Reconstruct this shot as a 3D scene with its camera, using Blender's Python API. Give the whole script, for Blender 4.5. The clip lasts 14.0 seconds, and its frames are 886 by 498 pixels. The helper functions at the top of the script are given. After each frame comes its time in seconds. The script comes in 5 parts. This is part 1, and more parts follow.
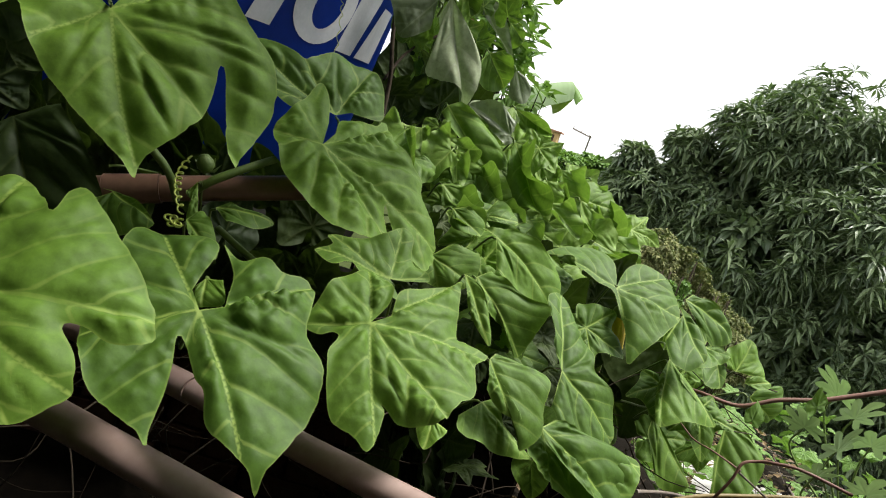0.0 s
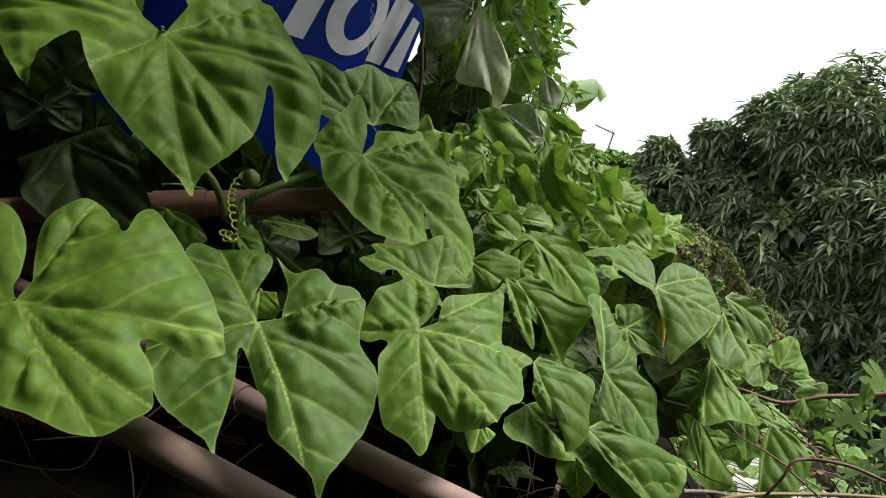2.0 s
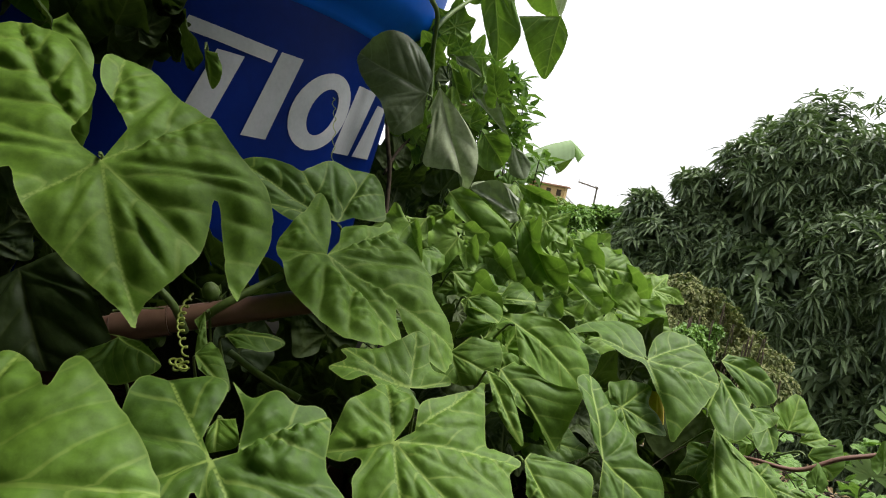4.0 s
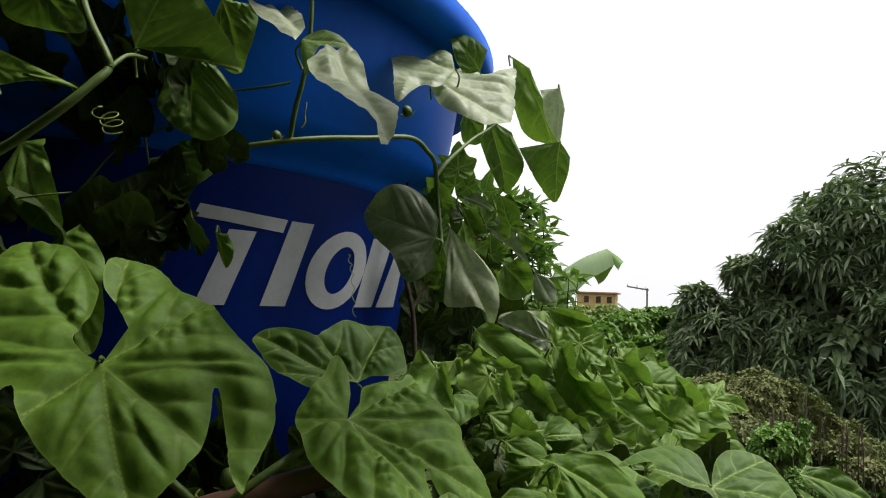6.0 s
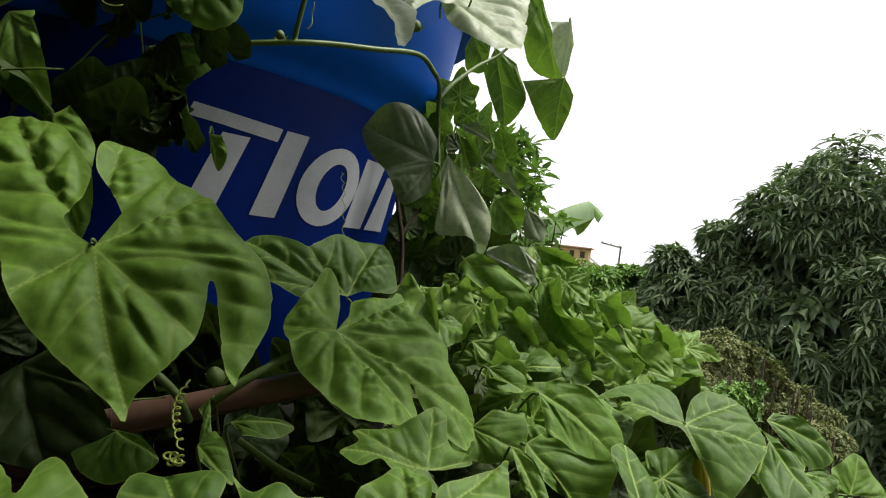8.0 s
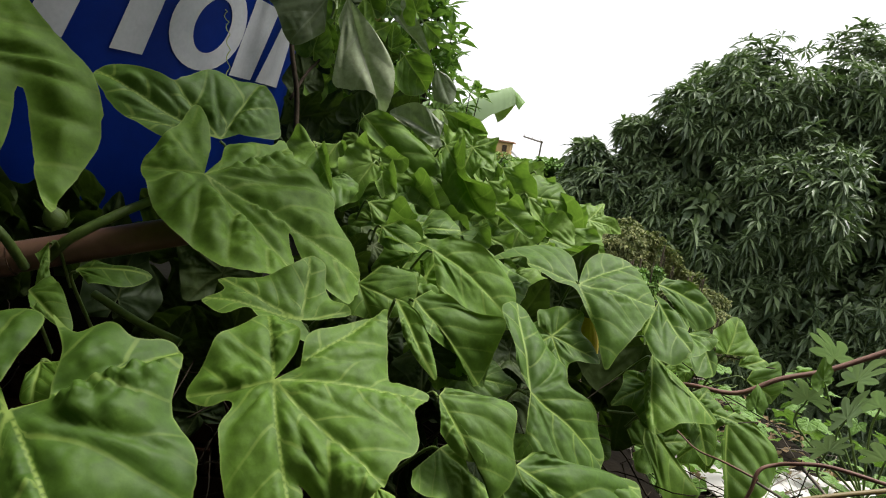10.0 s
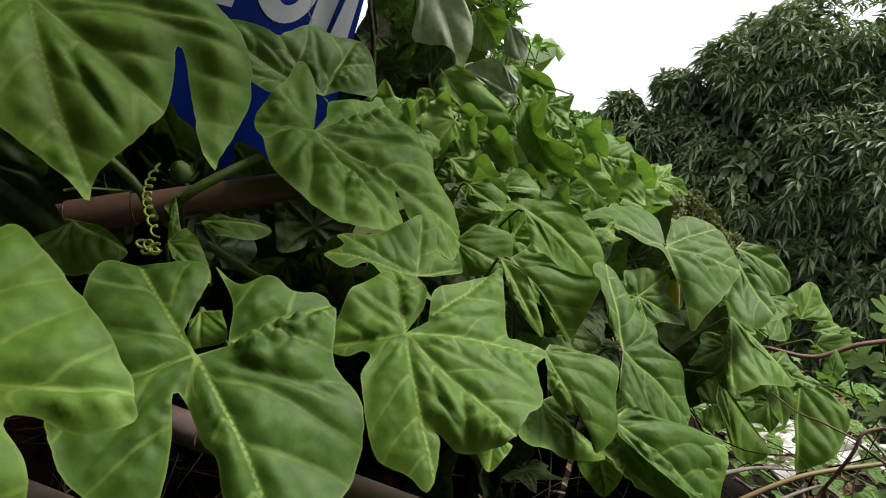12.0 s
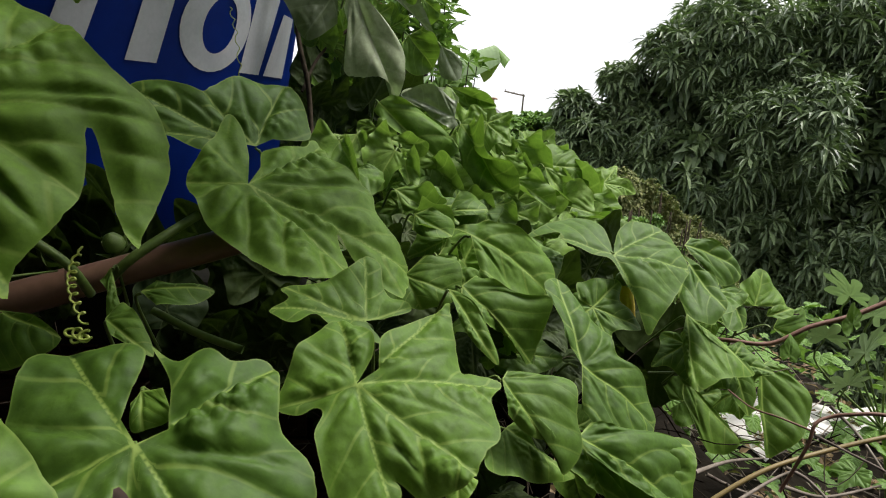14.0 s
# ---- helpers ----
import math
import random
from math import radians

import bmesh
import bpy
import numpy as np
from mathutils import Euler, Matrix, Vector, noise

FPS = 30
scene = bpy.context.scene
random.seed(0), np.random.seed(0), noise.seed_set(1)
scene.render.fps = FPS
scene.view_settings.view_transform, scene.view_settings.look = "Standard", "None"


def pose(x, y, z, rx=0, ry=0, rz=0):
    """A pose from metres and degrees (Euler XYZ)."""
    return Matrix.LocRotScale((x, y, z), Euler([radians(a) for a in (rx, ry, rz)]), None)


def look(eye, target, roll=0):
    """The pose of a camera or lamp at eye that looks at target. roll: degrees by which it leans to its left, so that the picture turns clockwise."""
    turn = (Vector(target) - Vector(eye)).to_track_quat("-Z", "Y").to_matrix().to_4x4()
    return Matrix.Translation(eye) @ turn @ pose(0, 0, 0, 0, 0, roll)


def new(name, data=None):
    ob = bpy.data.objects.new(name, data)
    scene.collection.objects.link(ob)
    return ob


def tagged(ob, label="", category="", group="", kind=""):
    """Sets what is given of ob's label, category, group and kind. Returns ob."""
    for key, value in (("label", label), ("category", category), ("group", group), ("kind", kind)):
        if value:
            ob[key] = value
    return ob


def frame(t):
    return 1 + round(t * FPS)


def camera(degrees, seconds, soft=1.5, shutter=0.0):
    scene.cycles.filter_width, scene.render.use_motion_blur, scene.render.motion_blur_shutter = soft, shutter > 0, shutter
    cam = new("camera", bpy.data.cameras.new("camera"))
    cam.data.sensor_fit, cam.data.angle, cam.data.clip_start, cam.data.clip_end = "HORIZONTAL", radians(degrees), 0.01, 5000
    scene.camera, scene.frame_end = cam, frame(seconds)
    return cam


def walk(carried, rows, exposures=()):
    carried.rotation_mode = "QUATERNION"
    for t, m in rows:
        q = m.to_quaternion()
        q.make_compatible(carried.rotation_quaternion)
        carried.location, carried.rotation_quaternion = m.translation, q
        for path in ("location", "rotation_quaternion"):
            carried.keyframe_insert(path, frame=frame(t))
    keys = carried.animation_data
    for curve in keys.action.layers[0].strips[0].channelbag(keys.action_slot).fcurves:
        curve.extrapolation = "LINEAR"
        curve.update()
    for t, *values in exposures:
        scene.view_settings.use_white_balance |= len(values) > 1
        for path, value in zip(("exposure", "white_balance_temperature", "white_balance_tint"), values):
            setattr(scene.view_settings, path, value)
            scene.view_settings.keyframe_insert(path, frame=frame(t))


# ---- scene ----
from mathutils.geometry import delaunay_2d_cdt

cam = camera(70.22, 14.0, soft=1.1)
ROWS = [
    (0.0, -0.0, 0.0, 1.3, 77.3, -18.0, -0.0),
    (0.5, 0.0129, -0.0009, 1.3087, 79.189, -17.33, -1.279),
    (1.0, -0.0124, -0.0215, 1.3039, 78.473, -17.128, 2.066),
    (1.5, -0.0234, -0.023, 1.2997, 77.143, -17.002, 2.727),
    (2.0, -0.0226, -0.0118, 1.3021, 76.891, -15.892, 1.915),
    (4.5, 0.0163, 0.0411, 1.3499, 89.222, -7.013, 1.083),
    (5.0, 0.0331, 0.0575, 1.362, 95.007, -1.782, 3.979),
    (5.5, 0.0396, 0.0674, 1.36, 94.288, -1.997, 4.194),
    (6.0, 0.0479, 0.0491, 1.3629, 94.578, -2.02, 4.8),
    (6.5, 0.0538, 0.0714, 1.3488, 91.843, -3.904, 2.232),
    (7.0, 0.0441, 0.0624, 1.3453, 91.579, -5.188, 3.374),
    (7.5, 0.0282, 0.0525, 1.3506, 92.108, -3.936, 4.862),
    (8.0, 0.0193, 0.0626, 1.3316, 89.474, -6.935, 2.56),
    (8.5, 0.0501, 0.0875, 1.3296, 88.3, -7.225, -1.909),
    (9.0, 0.0727, 0.122, 1.3075, 83.29, -7.983, -5.768),
    (11.5, 0.0069, 0.1301, 1.2702, 78.338, -10.976, -2.108),
    (12.0, -0.0274, 0.1174, 1.2742, 75.817, -10.115, -2.069),
    (12.5, -0.0362, 0.1132, 1.2658, 74.441, -10.643, -1.122),
    (13.0, -0.0192, 0.1264, 1.2821, 75.911, -7.531, -4.338),
    (13.5, -0.017, 0.1278, 1.2918, 76.626, -5.788, -5.289),
    (14.0, -0.0013, 0.1219, 1.3054, 77.331, -4.206, -6.173),
]
walk(cam, [(t, pose(x, y, z, rx, ry, rz)) for t, x, y, z, rx, ry, rz in ROWS],
     [(0.0, 0.3), (0.5, 0.17), (2.2, 0.12), (4.4, -0.05), (5.0, -0.3), (6.4, -0.34), (7.5, -0.36), (8.0, -0.1), (8.4, -0.02), (9.2, 0.0), (11.3, -0.1), (14.0, -0.1)])

# ---- sky and light: bright overcast, lighter from the open side ----
world = bpy.data.worlds.new("sky")
scene.world = world
world.use_nodes = True
wn, wl = world.node_tree.nodes, world.node_tree.links
sky = wn.new("ShaderNodeTexSky")
sky.sky_type, sky.sun_disc = "NISHITA", False
sky.sun_elevation, sky.sun_rotation = radians(65), radians(83)
sky.air_density, sky.dust_density = 1.0, 4.0
grey = wn.new("ShaderNodeHueSaturation")
grey.inputs["Saturation"].default_value = 0.25
wl.new(sky.outputs["Color"], grey.inputs["Color"])
# an overcast sky is brightest overhead
tcw = wn.new("ShaderNodeTexCoord")
sepw = wn.new("ShaderNodeSeparateXYZ")
wl.new(tcw.outputs["Generated"], sepw.inputs[0])
rise = wn.new("ShaderNodeMapRange")
rise.inputs["From Min"].default_value, rise.inputs["From Max"].default_value = 0.1, 1.0
rise.inputs["To Min"].default_value, rise.inputs["To Max"].default_value = 1.35, 1.7
wl.new(sepw.outputs[2], rise.inputs["Value"])
cloud = wn.new("ShaderNodeMix")
cloud.data_type = "RGBA"
cloud.inputs[0].default_value = 0.85
cloud.inputs[7].default_value = (8.8, 8.8, 9.0, 1)
wl.new(grey.outputs["Color"], cloud.inputs[6])
wl.new(cloud.outputs[2], wn["Background"].inputs["Color"])
power = wn.new("ShaderNodeMath")
power.operation = "MULTIPLY"
power.inputs[1].default_value = 0.12
wl.new(rise.outputs[0], power.inputs[0])
wl.new(power.outputs[0], wn["Background"].inputs["Strength"])
sun = new("sun", bpy.data.lights.new("sun", "SUN"))
sun.data.energy, sun.data.angle, sun.data.color = 5.0, radians(16), (1.0, 0.97, 0.93)
sun.matrix_world = look((2.3, 0.3, 5), (0, 0, 0))



# ---- materials ----
def material(name):
    m = bpy.data.materials.new(name)
    m.use_nodes = True
    return m, m.node_tree.nodes, m.node_tree.links, m.node_tree.nodes["Principled BSDF"]


def ramp(nodes, links, source, stops):
    r = nodes.new("ShaderNodeValToRGB")
    while len(r.color_ramp.elements) < len(stops):
        r.color_ramp.elements.new(0.5)
    for e, (p, c) in zip(r.color_ramp.elements, stops):
        e.position, e.color = p, (*c, 1)
    links.new(source, r.inputs[0])
    return r.outputs[0]


def noise_of(nodes, links, scale, detail=4.0, rough=0.55, coords="Object"):
    tc = nodes.new("ShaderNodeTexCoord")
    n = nodes.new("ShaderNodeTexNoise")
    n.inputs["Scale"].default_value, n.inputs["Detail"].default_value, n.inputs["Roughness"].default_value = scale, detail, rough
    links.new(tc.outputs[coords], n.inputs["Vector"])
    return n.outputs["Fac"]


def mix(nodes, links, fac, a, b, mode="MIX"):
    x = nodes.new("ShaderNodeMix")
    x.data_type, x.blend_type = "RGBA", mode
    for sock, v in ((x.inputs[0], fac), (x.inputs[6], a), (x.inputs[7], b)):
        if isinstance(v, (int, float)):
            sock.default_value = v
        elif isinstance(v, tuple):
            sock.default_value = (*v, 1)
        else:
            links.new(v, sock)
    return x.outputs[2]


def calc(nodes, links, op, a, b=0.0):
    x = nodes.new("ShaderNodeMath")
    x.operation = op
    for sock, v in ((x.inputs[0], a), (x.inputs[1], b)):
        if isinstance(v, (int, float)):
            sock.default_value = v
        else:
            links.new(v, sock)
    return x.outputs[0]


def bump(nodes, links, bsdf, height, strength, distance):
    b = nodes.new("ShaderNodeBump")
    b.inputs["Strength"].default_value, b.inputs["Distance"].default_value = strength, distance
    links.new(height, b.inputs["Height"])
    links.new(b.outputs[0], bsdf.inputs["Normal"])


def plain(name, stops, scale, roughness, relief=0.0, distance=0.002, metallic=0.0):
    """A surface that varies over two scales of noise between the stops."""
    m, n, l, b = material(name)
    big, small = noise_of(n, l, scale), noise_of(n, l, scale * 9)
    f = calc(n, l, "ADD", calc(n, l, "MULTIPLY", big, 0.65), calc(n, l, "MULTIPLY", small, 0.35))
    l.new(ramp(n, l, f, stops), b.inputs["Base Color"])
    b.inputs["Roughness"].default_value, b.inputs["Metallic"].default_value = roughness, metallic
    if roughness >= 0.8:
        b.inputs["Specular IOR Level"].default_value = 0.04
    if relief:
        bump(n, l, b, f, relief, distance)
    return m


def leafy(name, dark, light, vein, gloss, glow, veined=True, shine=0.38):
    """A leaf: green that varies from leaf to leaf, paler veins, and light that comes through it."""
    m, n, l, b = material(name)
    info = n.new("ShaderNodeObjectInfo")
    geo = n.new("ShaderNodeNewGeometry")
    rnd = info.outputs["Random"] if veined else geo.outputs["Random Per Island"]
    patch = noise_of(n, l, 45 if veined else 3)
    f = calc(n, l, "ADD", calc(n, l, "MULTIPLY", rnd, 0.55), calc(n, l, "MULTIPLY", patch, 0.5))
    col = ramp(n, l, f, [(0.15, dark), (0.85, light)])
    if veined:
        at = n.new("ShaderNodeAttribute")
        at.attribute_name = "vein"
        sep = n.new("ShaderNodeSeparateXYZ")
        l.new(at.outputs["Vector"], sep.inputs[0])
        off = calc(n, l, "ABSOLUTE", calc(n, l, "SUBTRACT", calc(n, l, "FRACT", sep.outputs[0]), 0.5))
        side = n.new("ShaderNodeMapRange")
        side.interpolation_type = "SMOOTHSTEP"
        side.inputs["From Min"].default_value, side.inputs["From Max"].default_value = 0.015, 0.07
        side.inputs["To Min"].default_value, side.inputs["To Max"].default_value = 1.0, 0.0
        l.new(off, side.inputs["Value"])
        mid = n.new("ShaderNodeMapRange")
        mid.interpolation_type = "SMOOTHSTEP"
        mid.inputs["From Min"].default_value, mid.inputs["From Max"].default_value = 0.0004, 0.0021
        mid.inputs["To Min"].default_value, mid.inputs["To Max"].default_value = 1.0, 0.0
        l.new(sep.outputs[1], mid.inputs["Value"])
        lines = calc(n, l, "MULTIPLY", calc(n, l, "MULTIPLY", side.outputs[0], sep.outputs[2]), 0.42)
        mask = calc(n, l, "MAXIMUM", lines, calc(n, l, "MULTIPLY", mid.outputs[0], 0.8))
        rim = n.new("ShaderNodeAttribute")
        rim.attribute_name = "margin"
        edge = n.new("ShaderNodeMapRange")
        edge.inputs["From Min"].default_value, edge.inputs["From Max"].default_value = 0.0, 0.0018
        edge.inputs["To Min"].default_value, edge.inputs["To Max"].default_value = 0.4, 0.0
        l.new(rim.outputs["Fac"], edge.inputs["Value"])
        mask = calc(n, l, "MAXIMUM", mask, edge.outputs[0])
        speck = n.new("ShaderNodeMapRange")
        speck.inputs["From Min"].default_value, speck.inputs["From Max"].default_value = 0.3, 0.7
        speck.inputs["To Min"].default_value, speck.inputs["To Max"].default_value = 0.72, 1.18
        l.new(noise_of(n, l, 95, 6, 0.65), speck.inputs["Value"])
        dull = n.new("ShaderNodeVectorMath")
        dull.operation = "SCALE"
        l.new(col, dull.inputs[0])
        l.new(speck.outputs[0], dull.inputs["Scale"])
        col = mix(n, l, mask, dull.outputs[0], vein)
        tc = n.new("ShaderNodeTexCoord")
        cell = n.new("ShaderNodeTexVoronoi")
        cell.feature, cell.inputs["Scale"].default_value, cell.inputs["Smoothness"].default_value = "SMOOTH_F1", 190, 1.0
        l.new(tc.outputs["Object"], cell.inputs["Vector"])
        blister = calc(n, l, "MULTIPLY", calc(n, l, "SUBTRACT", 0.8, cell.outputs["Distance"]), calc(n, l, "ADD", patch, -0.2))
        high = calc(n, l, "ADD", calc(n, l, "MULTIPLY", blister, 0.6), calc(n, l, "MULTIPLY", noise_of(n, l, 320), 0.12))
        bump(n, l, b, high, 0.35, 0.003)
    l.new(col, b.inputs["Base Color"])
    b.inputs["Roughness"].default_value = gloss
    b.inputs["Specular IOR Level"].default_value = shine
    tr = n.new("ShaderNodeBsdfTranslucent")
    l.new(mix(n, l, 0.4, col, (0.22, 0.42, 0.03), "MIX"), tr.inputs["Color"])
    ms = n.new("ShaderNodeMixShader")
    ms.inputs[0].default_value = glow
    l.new(b.outputs[0], ms.inputs[1])
    l.new(tr.outputs[0], ms.inputs[2])
    l.new(ms.outputs[0], n["Material Output"].inputs["Surface"])
    return m


vine_leaf = leafy("vine_leaf", (0.054, 0.119, 0.012), (0.150, 0.278, 0.029), (0.32, 0.44, 0.09), 0.6, 0.25, True, 0.36)
# brighter copy of the vine leaf, with the light on the slope put into its colour
lit_leaf = leafy("lit_leaf", (0.075, 0.16, 0.016), (0.21, 0.34, 0.055), (0.36, 0.48, 0.12), 0.58, 0.32, True, 0.4)
# greyer leaf with a faint sheen of the sky painted into its green
faint_sheen_leaf = leafy("grey_sheen_leaf", (0.13, 0.165, 0.09), (0.24, 0.285, 0.17), (0.30, 0.35, 0.22), 0.4, 0.2, True, 0.5)
# darker copy of the vine leaf, with the vine's inner shade put into its colour
shaded_leaf = leafy("shaded_leaf", (0.012, 0.026, 0.006), (0.045, 0.068, 0.016), (0.07, 0.09, 0.03), 0.6, 0.08, True, 0.2)
# palest leaf: bright sky sheen painted into the colour
sheen_leaf = leafy("sheen_leaf", (0.33, 0.40, 0.22), (0.50, 0.55, 0.36), (0.55, 0.58, 0.42), 0.48, 0.28, True, 0.4)
tree_leaf = leafy("mango_leaf", (0.012, 0.030, 0.014), (0.17, 0.23, 0.105), (0, 0, 0), 0.46, 0.16, False, 0.4)
bush_leaf = leafy("bush_leaf", (0.05, 0.10, 0.014), (0.19, 0.26, 0.045), (0, 0, 0), 0.55, 0.2, False)
scrub_leaf = leafy("scrub_leaf", (0.05, 0.075, 0.02), (0.21, 0.21, 0.075), (0, 0, 0), 0.7, 0.15, False)
weed_leaf = leafy("weed_leaf", (0.06, 0.14, 0.02), (0.16, 0.28, 0.05), (0, 0, 0), 0.5, 0.25, False)
pale_leaf = leafy("pale_leaf", (0.19, 0.29, 0.13), (0.34, 0.45, 0.23), (0, 0, 0), 0.55, 0.2, False)
dry_leaf = leafy("dry_leaf", (0.10, 0.06, 0.03), (0.25, 0.17, 0.08), (0, 0, 0), 0.7, 0.15, False)
green_stem = plain("green_stem", [(0.3, (0.07, 0.13, 0.02)), (0.7, (0.15, 0.21, 0.045))], 30, 0.5, 0.3)
red_stem = plain("red_stem", [(0.3, (0.13, 0.06, 0.04)), (0.7, (0.24, 0.12, 0.08))], 25, 0.6, 0.4)
bark = plain("bark", [(0.3, (0.03, 0.024, 0.018)), (0.7, (0.09, 0.07, 0.05))], 9, 0.85, 0.8, 0.01)
dry_twig = plain("dry_twig", [(0.3, (0.10, 0.08, 0.06)), (0.7, (0.30, 0.26, 0.22))], 14, 0.8, 0.5)
# one plastic in two tones: shade painted into the body, light into band and lid
shaded_blue_plastic = plain("shaded_blue_plastic", [(0.3, (0.001, 0.013, 0.13)), (0.7, (0.0015, 0.022, 0.21))], 4, 0.32, 0.05)
lit_plastic = plain("lit_blue_plastic", [(0.3, (0.002, 0.10, 0.60)), (0.7, (0.003, 0.135, 0.74))], 4, 0.35, 0.05)
for m in (shaded_blue_plastic, lit_plastic):
    m.node_tree.nodes["Principled BSDF"].inputs["Specular IOR Level"].default_value = 0.1
    m.node_tree.nodes["Principled BSDF"].inputs["Roughness"].default_value = 0.5
white_print = plain("white_print", [(0.35, (0.46, 0.47, 0.5)), (0.7, (0.6, 0.6, 0.63))], 18, 0.5)
# same brown pipe twice: light put into the front pair's colour, shade into the rear's
lit_pvc = plain("lit_pvc", [(0.3, (0.28, 0.185, 0.155)), (0.7, (0.42, 0.31, 0.27))], 11, 0.28, 0.1)
shaded_pvc = plain("shaded_pvc", [(0.3, (0.13, 0.07, 0.045)), (0.7, (0.23, 0.13, 0.09))], 11, 0.28, 0.1)
# near black: the deep shade under the vine is put into this colour
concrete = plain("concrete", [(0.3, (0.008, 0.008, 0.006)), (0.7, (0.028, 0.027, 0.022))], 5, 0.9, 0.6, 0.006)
# likewise darkened to stand in for shade
shaded_soil = plain("shaded_soil", [(0.3, (0.006, 0.005, 0.004)), (0.6, (0.016, 0.013, 0.009)), (0.75, (0.045, 0.038, 0.028))], 3, 0.95, 0.8, 0.02)
earth = plain("earth", [(0.3, (0.02, 0.03, 0.008)), (0.7, (0.05, 0.065, 0.02))], 1.2, 0.95, 0.8, 0.05)
# brick darkened for the shade under the shelf
shaded_brick = plain("shaded_brick", [(0.3, (0.03, 0.016, 0.01)), (0.7, (0.09, 0.045, 0.03))], 8, 0.9, 0.6, 0.004)
# for the added light blockers: near black so that they bounce little light
blocker_wall = plain("blocker_wall", [(0.3, (0.014, 0.014, 0.012)), (0.7, (0.055, 0.052, 0.045))], 2, 0.95, 0.6, 0.004)
plaster = plain("plaster", [(0.3, (0.42, 0.40, 0.37)), (0.7, (0.62, 0.60, 0.56))], 3, 0.9, 0.5, 0.004)
white_pvc = plain("white_pvc", [(0.3, (0.62, 0.60, 0.60)), (0.7, (0.8, 0.78, 0.78))], 6, 0.4)
tendril_skin = plain("tendril_skin", [(0.3, (0.26, 0.33, 0.05)), (0.7, (0.40, 0.46, 0.10))], 60, 0.5)
petal = plain("petal", [(0.3, (0.70, 0.46, 0.03)), (0.7, (0.85, 0.68, 0.10))], 40, 0.6, 0.3)
tile = plain("roof_tile", [(0.3, (0.30, 0.16, 0.10)), (0.7, (0.45, 0.27, 0.18))], 4, 0.85, 0.5)


# ---- mesh helpers ----
def mesh_of(name, verts, faces, mat, smooth=True):
    me = bpy.data.meshes.new(name)
    me.from_pydata([tuple(v) for v in verts], [], faces)
    me.materials.append(mat)
    if smooth:
        me.shade_smooth()
    me.update()
    return me


def put(name, me, parent=None, m=None, label=""):
    ob = new(name, me)
    if parent is not None:
        ob.parent = parent
    if m is not None:
        ob.matrix_basis = m
    if label:
        tagged(ob, label)
    return ob


def part(name, bm, mat, parent=None, label="", smooth=False):
    me = bpy.data.meshes.new(name)
    bm.to_mesh(me)
    bm.free()
    me.materials.append(mat)
    if smooth:
        me.shade_smooth()
    return put(name, me, parent, None, label)


def thing(name, label, category, group="", kind=""):
    return tagged(new(name), label, category, group, kind)


def smooth_line(points, n):
    """Points glided through (Catmull-Rom), n steps to each stretch."""
    p = np.array(points, float)
    q = np.vstack([2 * p[0] - p[1], p, 2 * p[-1] - p[-2]])
    out = []
    for i in range(1, len(q) - 2):
        for k in range(n):
            t = k / n
            out.append(0.5 * (2 * q[i] + (q[i + 1] - q[i - 1]) * t + (2 * q[i - 1] - 5 * q[i] + 4 * q[i + 1] - q[i + 2]) * t * t
                              + (3 * q[i] - q[i - 1] - 3 * q[i + 1] + q[i + 2]) * t ** 3))
    out.append(p[-1])
    return np.array(out)


def tube_mesh(name, line, r0, r1, mat, sides=8, knots=0.0):
    """A round stem along a line, its radius running from r0 to r1."""
    line = np.array(line, float)
    verts, faces = [], []
    n = len(line)
    up = np.array((0.13, 0.21, 0.97))
    for i, p in enumerate(line):
        d = line[min(i + 1, n - 1)] - line[max(i - 1, 0)]
        d /= np.linalg.norm(d) + 1e-9
        a = np.cross(d, up)
        a /= np.linalg.norm(a) + 1e-9
        b = np.cross(d, a)
        r = (r0 + (r1 - r0) * i / max(1, n - 1)) * (1 + knots * math.sin(i * 2.1) * math.sin(i * 0.7))
        for k in range(sides):
            w = 2 * math.pi * k / sides
            verts.append(p + r * (math.cos(w) * a + math.sin(w) * b))
    for i in range(n - 1):
        for k in range(sides):
            k2 = (k + 1) % sides
            faces.append((i * sides + k, i * sides + k2, (i + 1) * sides + k2, (i + 1) * sides + k))
    faces.append(tuple(range(sides)))
    faces.append(tuple((n - 1) * sides + k for k in reversed(range(sides))))
    return mesh_of(name, verts, faces, mat)


def box(bm, x0, x1, y0, y1, z0, z1, bevel=0.0):
    r = bmesh.ops.create_cube(bm, size=1, matrix=Matrix.LocRotScale(((x0 + x1) / 2, (y0 + y1) / 2, (z0 + z1) / 2), None, (x1 - x0, y1 - y0, z1 - z0)))
    if bevel:
        edges = {e for v in r["verts"] for e in v.link_edges}
        bmesh.ops.bevel(bm, geom=list(edges), offset=bevel, segments=2, affect="EDGES", profile=0.6)


def lathe(profile, steps, a0=0.0, a1=2 * math.pi):
    """Verts and faces of a profile of (radius, height) turned about z."""
    verts, faces = [], []
    m = len(profile)
    for i in range(steps + 1):
        w = a0 + (a1 - a0) * i / steps
        verts += [(r * math.cos(w), r * math.sin(w), z) for r, z in profile]
    for i in range(steps):
        for j in range(m - 1):
            faces.append((i * m + j, (i + 1) * m + j, (i + 1) * m + j + 1, i * m + j + 1))
    return verts, faces


# ---- the vine's leaves ----
lattice = np.random.RandomState(4).uniform(0, 2 * math.pi, (64, 64))


